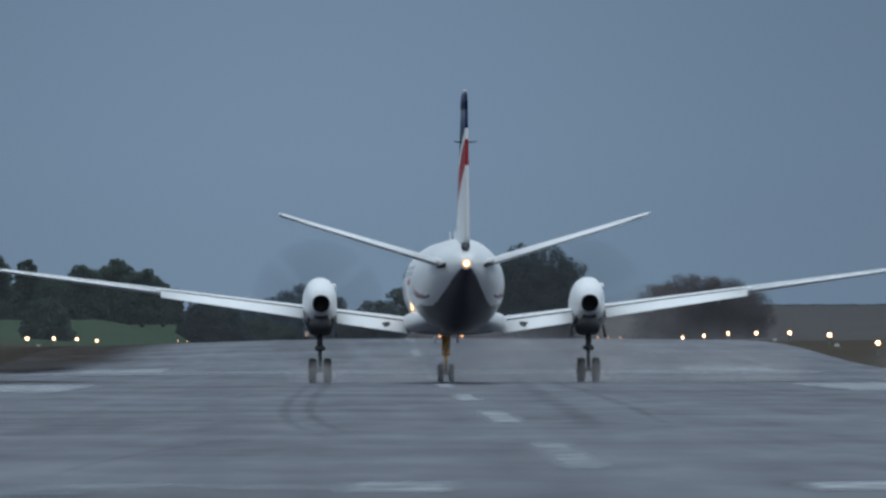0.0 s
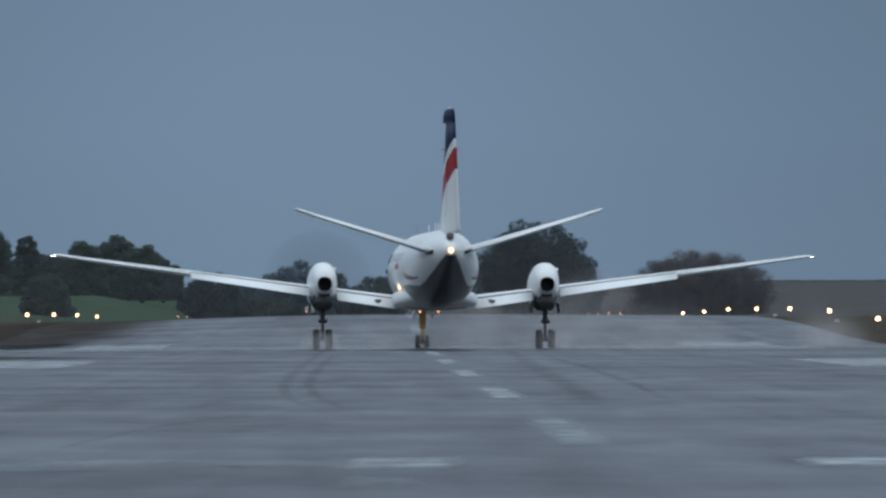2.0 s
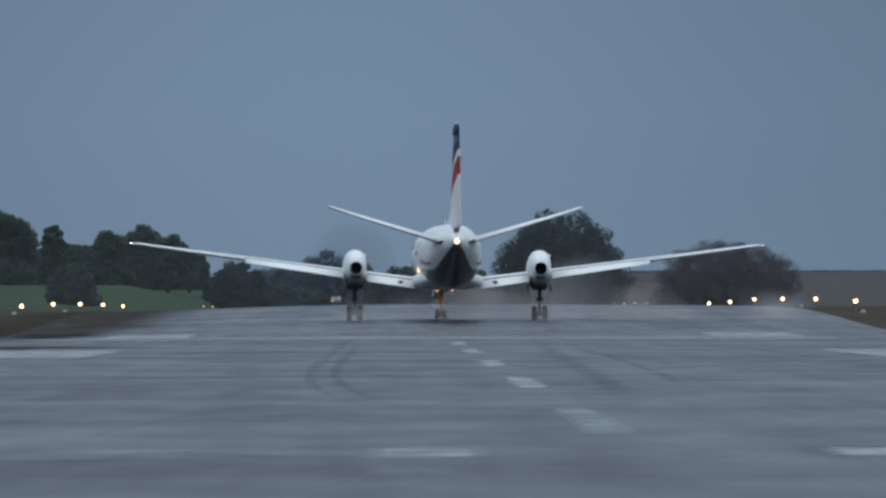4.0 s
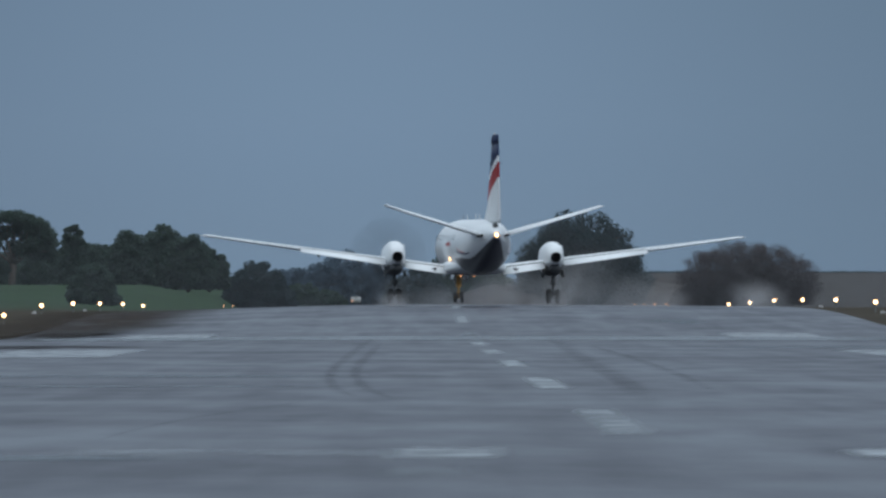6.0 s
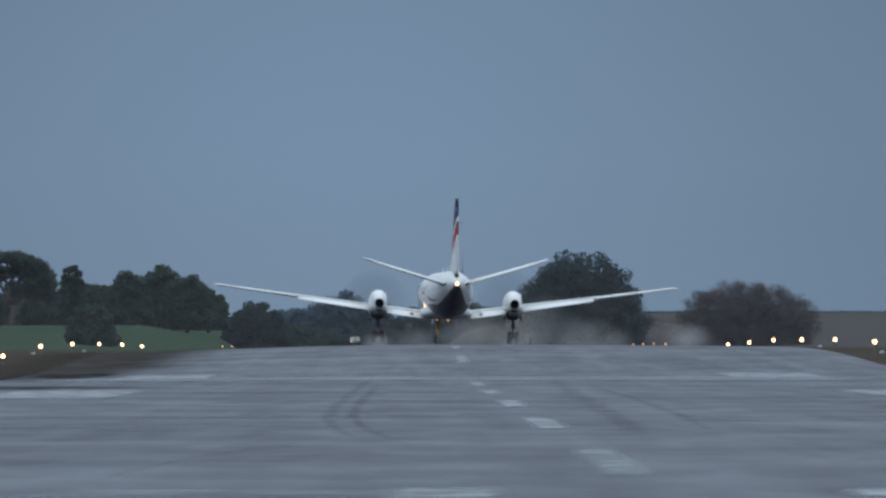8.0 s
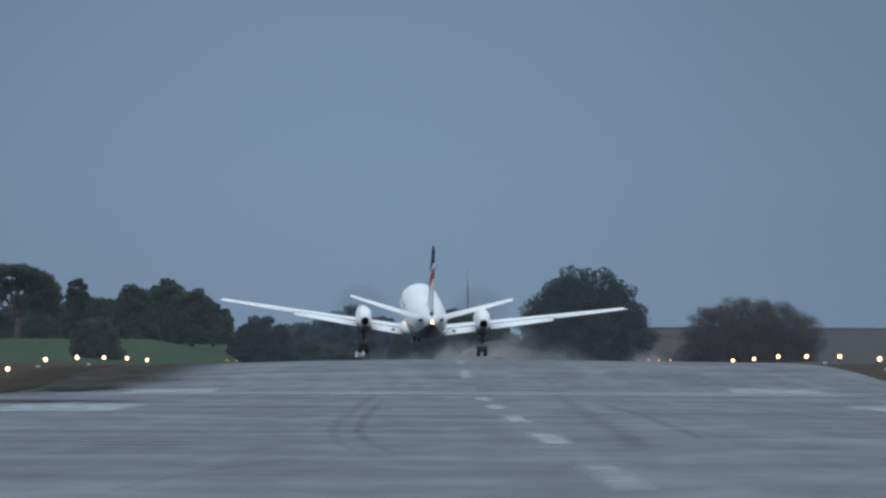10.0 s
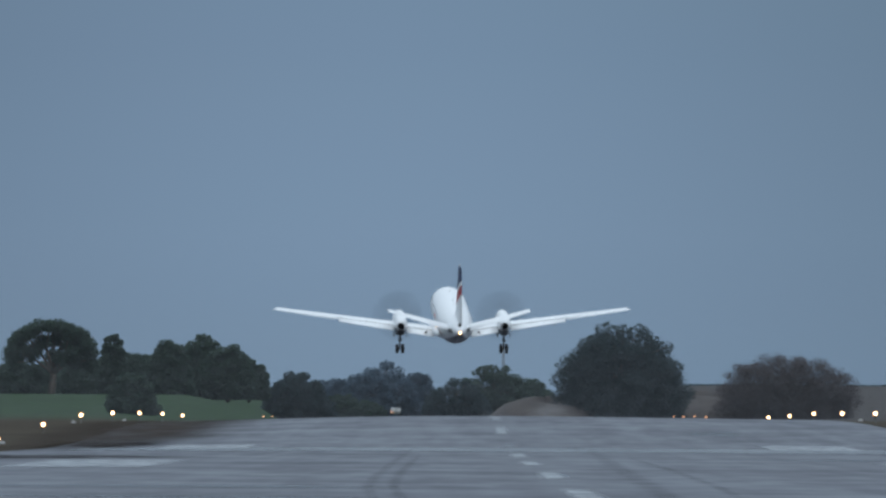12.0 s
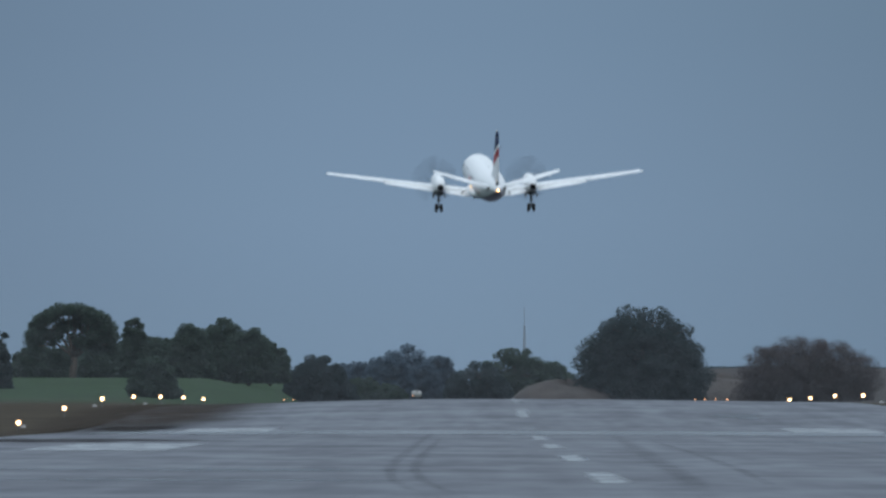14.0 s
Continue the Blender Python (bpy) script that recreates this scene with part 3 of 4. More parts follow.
tree(at(-595, 1090), 1090, 3.9, 3.1, 21, LEAF_MID, 14000, 0.12, 0.0, 30, "dark low bush standing in the pasture", "bush", base=1.0)
tree(at(-302, 1400), 1400, 6.8, 4.6, 22, LEAF, 26000, 0.13, 0.0, 40, "dense dark bush at the runway's far end", "bush", base=0.5)
tree(at(-225, 1410), 1410, 5.6, 2.5, 23, LEAF_MID, 18000, 0.13, 0.0, 36, "low green bush at the runway's far end", "bush", base=0.5)
tree(at(-180, 1430), 1430, 4.2, 2.0, 24, LEAF_MID, 15000, 0.13, 0.0, 34, "low green bush at the runway's far end", "bush", base=0.5)
tree(at(48, 1520), 1520, 8.4, 6.0, 25, LEAF_MID, 28000, 0.14, 0.0, 36, "mixed green bushy tree near the far mast", base=0.4)
tree(at(-18, 1510), 1510, 7.6, 4.3, 26, LEAF, 15000, 0.13, 0.0, 34, "low dark bush at the runway's far end", "bush", base=0.4)
tree(at(110, 1540), 1540, 6.6, 4.6, 27, LEAF_MID, 16000, 0.14, 0.0, 30, "green bush near the far mast", "bush", base=0.4)
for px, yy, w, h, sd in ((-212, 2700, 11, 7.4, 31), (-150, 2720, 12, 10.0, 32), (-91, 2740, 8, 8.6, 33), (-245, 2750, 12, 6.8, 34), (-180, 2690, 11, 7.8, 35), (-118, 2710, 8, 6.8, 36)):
    tree(at(px, yy), yy, w, h, sd, LEAF_HAZED, 14000, 0.24, 0.0, 40, "hazy far tree on the skyline", group="far skyline trees", base=0.8)


def mound(x, y, rx, ry, h, seed, label):
    rng = np.random.default_rng(seed)
    bm = bmesh.new()
    rows = []
    for i in range(9):
        f = i / 8
        rows.append([bm.verts.new((x + math.cos(a) * rx * (1 - f ** 1.6) * rng.uniform(.96, 1.04), y + math.sin(a) * ry * (1 - f ** 1.6), 0.2 + h * (1 - (1 - f) ** 2) * rng.uniform(.88, 1.06) * (1 + 0.16 * math.sin(2 * a + seed))))
                     for a in [2 * math.pi * k / 28 for k in range(28)]])
    for a, b in zip(rows, rows[1:]):
        for k in range(28):
            bm.faces.new((a[k], a[(k + 1) % 28], b[(k + 1) % 28], b[k]))
    bm.faces.new(rows[-1])
    return tagged(part("earth_mound", bm, EARTH, None), label, "earth mound")


mound(at(138, 1500), 1500, 5.8, 6, 2.4, 1, "bare brown earth mound beside the dark tree")
mound(at(395, 1510), 1510, 7.0, 8, 2.9, 2, "long brown earth bank behind the lamps")


def mast():
    x, y = at(62, 1600), 1600
    root = tagged(new("radio_mast"), "thin grey lattice radio mast behind the bushes", "mast")
    root.location = (x, y, 0.6)
    bm = bmesh.new()
    for a in range(3):
        c, s = math.cos(a * 2.094), math.sin(a * 2.094)
        tube(bm, (c * .26, s * .26, 0), (c * .06, s * .06, 8.0), 0.045, 0.03, 6)
        for k in range(14):
            d, e = math.cos((a + 1) * 2.094), math.sin((a + 1) * 2.094)
            f, g = .26 - .20 * k / 14, .26 - .20 * (k + 1) / 14
            tube(bm, (c * f, s * f, k * .57), (d * g, e * g, (k + 1) * .57), 0.02, 0.02, 4)
    part("tower", bm, POST, root)
    bm = bmesh.new()
    tube(bm, (0, 0, 7.9), (0, 0, 10.0), 0.03, 0.015, 6)
    part("whip_aerial", bm, POST, root)


mast()


def far_van():
    x, y = at(-128, 2500), 2500
    root = tagged(new("service_van"), "small white service van parked at the runway's far end", "van")
    root.location = (x, y, 1.0)
    bm = bmesh.new()
    block(bm, (-0.8, -1.6, 0.35), (0.8, 1.4, 1.35), 0.12)
    part("body", bm, MARKER, root)
    bm = bmesh.new()
    block(bm, (-0.2, -1.63, 1.08), (0.3, -1.58, 1.2), 0.01)
    part("rear_window", bm, GLASSY, root)
    for sx in (-0.7, 0.7):
        for sy in (-1.0, 0.9):
            bm = bmesh.new()
            tube(bm, (sx - .1, sy, .32), (sx + .1, sy, .32), .32, .32, 14)
            part("wheel", bm, TYRE, root)
    bm = bmesh.new()
    ball(bm, (-0.6, -1.62, 0.6), 0.10)
    part("lamp", bm, FAR_GLOW, root, "lit amber lamp")


far_van()


def hedge(x0, x1, y, label, seed, big):
    """A clipped line of low scrub along a field's far edge."""
    rng = np.random.default_rng(seed)
    n = int((x1 - x0) / (0.8 * big))
    blobs = [(x0 + (x1 - x0) * (k + 0.5) / n, y + rng.uniform(-1, 1), height(x0 + (x1 - x0) * (k + 0.5) / n, y) + 0.25 * big, 0.7 * big, 0.6 * big, rng.uniform(0.3, 0.6) * big) for k in range(n)]
    return tagged(mesh_of_quads("hedge", leaf_cloud(rng, blobs, n * 130, 0.16 * big), LEAF, None), label, "hedge", kind="stuff")


hedge(40.0, 150.0, 3900, "low dark hedge along the skyline of the dry field", 51, 0.8)


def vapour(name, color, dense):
    """Pale vapour for the spray and the added haze: lit from both sides, fading out to the rim (the mesh's attribute
    "cover").
    """
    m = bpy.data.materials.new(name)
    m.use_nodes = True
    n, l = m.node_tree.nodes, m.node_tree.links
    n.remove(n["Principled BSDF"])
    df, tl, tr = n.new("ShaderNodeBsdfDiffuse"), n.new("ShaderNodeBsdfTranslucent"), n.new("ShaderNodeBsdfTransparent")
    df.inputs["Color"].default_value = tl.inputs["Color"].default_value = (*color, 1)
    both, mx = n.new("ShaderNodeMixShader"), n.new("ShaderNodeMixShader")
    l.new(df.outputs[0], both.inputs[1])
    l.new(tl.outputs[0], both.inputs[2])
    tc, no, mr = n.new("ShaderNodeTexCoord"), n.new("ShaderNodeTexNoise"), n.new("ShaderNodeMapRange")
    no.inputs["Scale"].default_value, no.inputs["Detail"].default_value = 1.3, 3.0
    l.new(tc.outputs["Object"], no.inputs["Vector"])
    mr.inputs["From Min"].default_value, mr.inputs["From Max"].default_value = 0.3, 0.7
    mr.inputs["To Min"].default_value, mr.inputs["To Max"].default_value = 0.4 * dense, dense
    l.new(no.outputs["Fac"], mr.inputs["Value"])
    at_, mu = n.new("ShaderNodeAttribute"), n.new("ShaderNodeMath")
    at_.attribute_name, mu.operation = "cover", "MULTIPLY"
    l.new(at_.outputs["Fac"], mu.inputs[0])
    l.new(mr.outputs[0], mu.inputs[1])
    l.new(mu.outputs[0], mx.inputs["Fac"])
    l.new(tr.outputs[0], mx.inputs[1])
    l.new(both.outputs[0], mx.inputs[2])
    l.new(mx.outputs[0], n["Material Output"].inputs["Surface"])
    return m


def wisps(name, puffs, material, seed, label, category):
    """Thin curved wisps of droplets, scattered in depth; puffs are (x, y, z, spread x, y, z, count, least and largest radius)."""
    rng = np.random.default_rng(seed)
    verts, faces, vals, k = [], [], [], 14
    for x, y, z, sx, sy, sz, count, r0, r1 in puffs:
        for _ in range(count):
            c = Vector((x + sx * rng.uniform(-1, 1), y + sy * rng.uniform(-1, 1), z + sz * abs(rng.normal())))
            turn, lean, r = rng.uniform(-0.9, 0.9), rng.uniform(-0.6, 0.6), rng.uniform(r0, r1)
            u = Vector((math.cos(turn), math.sin(turn), 0))
            w = Vector((-math.sin(turn) * math.sin(lean), math.cos(turn) * math.sin(lean), math.cos(lean)))
            bow = u.cross(w) * r * 0.3
            o = len(verts)
            verts.append(c + bow)
            vals.append(1.0)
            for f, cov in ((0.35, 0.8), (0.7, 0.3), (1.0, 0.0)):
                for i in range(k):
                    a = 2 * math.pi * i / k
                    verts.append(c + bow * (1 - f * f) + u * r * f * math.cos(a) + w * r * 0.75 * f * math.sin(a))
                    vals.append(cov)
            for i in range(k):
                j = (i + 1) % k
                faces.append((o, o + 1 + i, o + 1 + j))
                for b in (1, 1 + k):
                    faces.append((o + b + i, o + b + k + i, o + b + k + j, o + b + j))
    me = bpy.data.meshes.new(name)
    me.from_pydata([tuple(q) for q in verts], [], faces)
    for f in me.polygons:
        f.use_smooth = True
    me.materials.append(material)
    return tagged(cover(new(name, me), vals), label, category, kind="stuff")


def haze_curtains(depths, material):
    """Translucent sheets that add haze across the far end of the field, thinning out upwards and sideways."""
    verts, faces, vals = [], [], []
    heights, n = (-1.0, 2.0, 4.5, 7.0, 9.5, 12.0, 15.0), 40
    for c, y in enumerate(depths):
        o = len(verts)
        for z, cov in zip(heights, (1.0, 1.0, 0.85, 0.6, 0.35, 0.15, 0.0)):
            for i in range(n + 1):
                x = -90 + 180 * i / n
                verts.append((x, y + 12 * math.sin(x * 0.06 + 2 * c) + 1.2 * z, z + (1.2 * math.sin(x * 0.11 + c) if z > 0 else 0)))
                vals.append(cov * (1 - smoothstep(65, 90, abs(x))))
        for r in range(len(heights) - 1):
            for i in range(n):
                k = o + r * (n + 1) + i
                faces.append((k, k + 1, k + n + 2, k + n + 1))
    me = bpy.data.meshes.new("haze_curtains")
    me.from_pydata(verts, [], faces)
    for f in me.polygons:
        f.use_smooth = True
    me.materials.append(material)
    return tagged(cover(new("haze_curtains", me), vals), "translucent haze sheets added in the air before the trees", "rain", kind="stuff")


# haze in front of the far trees, added as two translucent sheets
haze_curtains((1015, 1045), vapour("curtain_haze", (0.74, 0.79, 0.86), 0.045))


# ---- the aeroplane: x to its starboard, y ahead, z up from the ground under the main wheels ----
plane = tagged(new("aeroplane"), "white twin-turboprop airliner with a navy and red fin, wheels down", "aeroplane")
HULL = [(9.45, 2.02, 0.03, 0.03), (9.25, 2.02, 0.24, 0.22), (8.7, 2.06, 0.52, 0.48), (7.9, 2.16, 0.80, 0.78), (7.0, 2.28, 1.00, 1.00), (6.0, 2.36, 1.12, 1.13), (5.0, 2.39, 1.155, 1.155),
        (2.0, 2.39, 1.155, 1.155), (-1.0, 2.39, 1.155, 1.155), (-3.2, 2.39, 1.155, 1.155), (-4.6, 2.44, 1.11, 1.11), (-6.0, 2.56, 1.00, 0.99), (-7.2, 2.68, 0.84, 0.84), (-8.4, 2.79, 0.62, 0.65),
        (-9.4, 2.86, 0.42, 0.46), (-10.1, 2.89, 0.24, 0.27), (-10.40, 2.90, 0.13, 0.15)]
K = 160


def hull_at(y):
    """Centre height, half width and half height of the fuselage at y, rounded off between the stations."""
    for (a, *p), (b, *q) in zip(HULL, HULL[1:]):
        if y >= b:
            f = (y - a) / (b - a)
            return [u + (v - u) * f for u, v in zip(p, q)]
    return HULL[-1][1:]


# half width of the shade painted under the fuselage, in degrees from straight below
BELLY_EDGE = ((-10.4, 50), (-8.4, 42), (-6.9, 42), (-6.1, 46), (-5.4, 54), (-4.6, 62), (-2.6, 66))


def hull():
    bm = bmesh.new()
    ys = [9.45, 9.38, 9.25, 9.0, 8.7, 8.3] + [7.9 - 0.2 * k for k in range(90)] + [-10.05, -10.3, -10.40]
    rows = []
    for y in ys:
        zc, rx, rz = [sum(hull_at(max(-10.4, min(9.45, y + d)))[i] for d in (-0.3, 0, 0.3)) / 3 if -9.9 < y < 8.6 else hull_at(y)[i] for i in range(3)]
        rows.append((y, zc, rx, rz))
    faces = loft(bm, [ring((0, y, z), (1, 0, 0), (0, 0, 1), rx, rz, K) for y, z, rx, rz in rows])
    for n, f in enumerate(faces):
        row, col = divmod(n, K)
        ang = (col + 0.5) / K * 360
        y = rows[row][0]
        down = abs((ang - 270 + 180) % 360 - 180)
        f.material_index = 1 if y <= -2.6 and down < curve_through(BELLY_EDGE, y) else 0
    return part("fuselage", bm, [WHITE, BELLY_SHADE], plane, "white fuselage, shade painted charcoal underneath to the tail cone")


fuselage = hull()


def livery_band(side, y0, y1, low0, low1, wide, material, label):
    """A painted band on the fuselage's side; low0, low1 are its angles up from straight below, in degrees."""
    bm, rows = bmesh.new(), []
    for i in range(19):
        f = i / 18
        y = y0 + (y1 - y0) * f
        zc, rx, rz = hull_at(y)
        w = wide * (0.25 + 0.75 * math.sin(math.pi * (0.12 + 0.8 * f)))
        row = []
        for k in range(4):
            a = radians(low0 + (low1 - low0) * f ** 1.5 + w * k / 3)
            row.append(bm.verts.new((side * math.sin(a) * (rx + 0.006), y, zc - math.cos(a) * (rz + 0.006))))
        rows.append(row)
    for a, b in zip(rows, rows[1:]):
        for k in range(3):
            bm.faces.new((a[k], a[k + 1], b[k + 1], b[k]))
    return part("livery_band", bm, material, fuselage, label)


for side in (-1, 1):
    livery_band(side, -6.6, -4.0, 58, 80, 5, NAVY, "navy swoosh painted on the side")
    livery_band(side, -6.0, -4.0, 66, 88, 3, RED, "red swoosh painted on the side")
    livery_band(side, -1.6, 0.6, 92, 92, 9, RED, "plain red shape of an airline mark")
bm = bmesh.new()
loft(bm, [ring((0, y, z), (1, 0, 0), (0, 0, 1), rx, rz, 32, 0.75) for y, z, rx, rz in
          ((3.4, 1.50, 0.5, 0.10), (2.8, 1.50, 0.95, 0.26), (1.6, 1.51, 1.28, 0.33), (-0.6, 1.51, 1.30, 0.33), (-1.8, 1.53, 1.10, 0.30), (-2.8, 1.60, 0.70, 0.16), (-3.4, 1.65, 0.3, 0.05))])
# lowest faces coloured dark for the shade under the fairing
for f in bm.faces:
    f.material_index = 1 if f.calc_center_median().z < 1.27 else 0
part("belly_fairing", bm, [WHITE, BELLY_SHADE], plane)
for y in (3.2, -0.8, -2.6):
    bm = bmesh.new()
    loft(bm, [[(x, y - dy, z) for x, dy in ((-w, 0.0), (0, 0.16 * s), (w, 0.0), (0, -0.16 * s))] for z, w, s in ((3.50, 0.02, 1.0), (3.72, 0.014, 0.7), (3.80, 0.006, 0.4))])
    part("blade_aerial", bm, WHITE, fuselage)

for side in (-1, 1):
    for k in range(12):
        y = 5.6 - 0.76 * k
        bm = bmesh.new()
        c, s = math.cos(0.344), math.sin(0.344)
        loft(bm, [ring((side * c * (1.145 + e), y, 2.39 + s * (1.145 + e)), (0, 1, 0), (-side * s, 0, c), 0.10 - b, 0.14 - b, 12, 0.8) for e, b in ((-0.06, 0), (0.004, 0.0), (0.010, 0.012))])
        part("cabin_window", bm, GLASSY, fuselage)


def foil(lead, chord, x, z, f0, f1, thick, up=(0, 0, 1), k=9):
    """A closed aerofoil slice from fraction f0 to f1 of the chord; lead is the leading edge's y."""
    up = Vector(up)

    def half(f):
        return thick * chord * (1.48 * math.sqrt(max(f, 0)) - 0.63 * f - 1.758 * f ** 2 + 1.4215 * f ** 3 - 0.5075 * f ** 4)

    fs = [f0 + (f1 - f0) * (1 - math.cos(math.pi * i / (k - 1))) / 2 for i in range(k)]
    c = Vector((x, 0, z))
    a = [c + Vector((0, lead - f * chord, 0)) + up * (half(f) + 0.003) for f in fs]
    b = [c + Vector((0, lead - f * chord, 0)) - up * (half(f) * 0.75 + 0.003) for f in reversed(fs)]
    return a + b


def wing_at(x):
    f = abs(x) / 11.36
    return 1.75 - 0.75 * f, 2.85 - 1.85 * f, 1.42 + max(0.0, abs(x) - 1.0) * 0.1362, 0.16 - 0.05 * f


def droop(points, hinge_y, hinge_z, deg):
    c, s = math.cos(radians(deg)), math.sin(radians(deg))
    return [Vector((p.x, hinge_y + (p.y - hinge_y) * c - (p.z - hinge_z) * s, hinge_z + (p.y - hinge_y) * s + (p.z - hinge_z) * c)) for p in points]


def wing(side):
    bm = bmesh.new()
    rings = []
    for x in (0.3, 1.1, 2.2, 3.36, 5.2, 7.3, 7.42, 9.4, 10.9, 11.28, 11.40):
        le, ch, z, th = wing_at(x)
        if x > 11.3:
            le, ch, th = le - 0.15, ch - 0.2, 0.04
        rings.append(foil(le, ch, side * x, z, 0.0, 0.735 if x < 10.9 else 1.0, th))
    loft(bm, rings)
    w = part("wing", bm, WHITE, plane, "white wing with flaps part way down")
    for name, x0, x1, deg in (("flap", 1.18, 2.95, 16), ("flap", 3.78, 7.34, 16), ("aileron", 7.46, 10.85, 1.5)):
        bm = bmesh.new()
        rr = []
        for x in (x0, (x0 + x1) / 2, x1):
            le, ch, z, th = wing_at(x)
            r = foil(le, ch, side * x, z, 0.69, 1.0, th * 0.93, k=9)
            rr.append(droop(r, le - 0.70 * ch, z - 0.03 if name == "flap" else z, deg))
        loft(bm, rr)
        fl = part(name, bm, WHITE, w)
        if name == "flap" and x0 < 2:
            le, ch, z, th = wing_at(1.72)
            for wx, dx0 in ((0.045, 0.0), (0.10, 0.05)):
                bm = bmesh.new()
                q = [Vector((side * 1.72 + e * wx, le - f * ch, z + 0.066 + h)) for e, f in ((-1, .86 - dx0), (1, .86 - dx0), (1, .93 - dx0), (-1, .93 - dx0)) for h in (0,)]
                lo = droop(q, le - 0.70 * ch, z - 0.03, 16)
                loft(bm, [[p + Vector((0, 0, -0.02)) for p in lo], [p + Vector((0, -0.003, 0.012)) for p in lo]])
                part("black_mark", bm, BOOT, fl, smooth=False)
    for x0, x1 in ((1.18, 2.95), (3.78, 7.34), (7.46, 10.85)):
        bm = bmesh.new()
        loft(bm, [foil(wing_at(x)[0], wing_at(x)[1], side * x, wing_at(x)[2] + 0.004, 0.733, 0.744, wing_at(x)[3], k=3) for x in (x0, (x0 + x1) / 2, x1)])
        part("hinge_gap", bm, SEAM, w, "dark gap before the flap")
    for x in (2.1, 4.9, 6.6):
        le, ch, z, th = wing_at(x)
        bm = bmesh.new()
        loft(bm, [ring((side * x, le - ch * f, z - dz), (1, 0, 0), (0, 0, 1), r, r * 1.4, 10) for f, dz, r in ((0.5, 0.12, 0.02), (0.7, 0.15, 0.045), (0.90, 0.20, 0.04), (1.02, 0.26, 0.012))])
        part("flap_fairing", bm, SEAM, w)
    for x in (8.2, 9.6, 10.7):
        le, ch, z, th = wing_at(x)
        bm = bmesh.new()
        tube(bm, (side * x, le - ch + 0.02, z), (side * x, le - ch - 0.22, z - 0.02), 0.008, 0.004, 5)
        part("static_wick", bm, BOOT, w)
    bm = bmesh.new()
    ball(bm, (side * 11.40, 0.40, 2.835), 0.05, 0.8, 2.0, 0.8)
    part("tip_lamp", bm, NAV_GLOW, w)
    bm = bmesh.new()
    top = ring((0, 0, 0.012), (1, 0, 0), (0, 1, 0), 0.15, 0.15, 20)
    low = ring((0, 0, -0.012), (1, 0, 0), (0, 1, 0), 0.15, 0.15, 20)
    loft(bm, [top, low])
    for f in bm.faces:
        f.material_index = 1 if all(q.co.z < 0 for q in f.verts) else 0
    st = part("strobe_reflector", bm, [WHITE, STROBE_GLOW], w, "tilting strobe lamp reflector")
    st.location = (side * 11.42, 0.30, 2.84)
    strobes.append(st)
    return w


strobes = []
wings = [wing(-1), wing(1)]


def nacelle(side):
    x0 = side * 3.35
    bm = bmesh.new()
    loft(bm, [ring((x0, y, (a + b) / 2), (1, 0, 0), (0, 0, 1), w, (a - b) / 2, 28, 0.85) for y, w, a, b in
              ((3.38, 0.02, 1.99, 1.96), (3.35, 0.27, 2.24, 1.70), (3.0, 0.34, 2.34, 1.42), (2.3, 0.41, 2.52, 1.22), (1.0, 0.43, 2.62, 1.20), (0.0, 0.42, 2.63, 1.30), (-0.6, 0.39, 2.57, 1.48), (-1.05, 0.33, 2.42, 1.66), (-1.25, 0.26, 2.28, 1.72), (-1.27, 0.215, 2.185, 1.755))], caps=False)
    # faces below 1.60 m and behind the front end are dark grey
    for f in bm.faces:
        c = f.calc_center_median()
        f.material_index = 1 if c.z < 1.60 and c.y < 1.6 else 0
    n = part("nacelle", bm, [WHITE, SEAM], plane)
    bm = bmesh.new()
    loft(bm, [ring((x0, y, 1.97), (1, 0, 0), (0, 0, 1), r, r, 20) for y, r in ((-1.0, 0.222), (-1.44, 0.212), (-1.45, 0.200), (-1.1, 0.195), (-0.3, 0.19), (0.2, 0.02))])
    part("exhaust_pipe", bm, BOOT, n, "sooty dark exhaust pipe")
    bm = bmesh.new()
    loft(bm, [ring((x0, y, z), (1, 0, 0), (0, 0, 1), w, h, 20, 0.7) for y, z, w, h in ((1.2, 1.33, 0.26, 0.14), (0.4, 1.34, 0.30, 0.17), (-0.5, 1.44, 0.29, 0.18), (-0.9, 1.54, 0.20, 0.12))])
    part("wheel_bay", bm, SEAM, n)
    for s in (-1, 1):
        bm = bmesh.new()
        loft(bm, [[(x0 + s * (0.37 + o), y, z) for o, z in ((0, 1.42), (0.02, 1.42), (0.06, 1.12 + c), (0.04, 1.12 + c))] for y, c in ((0.7, 0.06), (0.5, 0), (-0.5, 0), (-0.7, 0.06))])
        part("gear_door", bm, SEAM, n)
    bm = bmesh.new()
    ball(bm, (x0 + 0.34, -0.1, 2.42), 0.06, 1, 1.6, 1)
    part("scoop", bm, WHITE, n)
    return n


nacelles = [nacelle(-1), nacelle(1)]


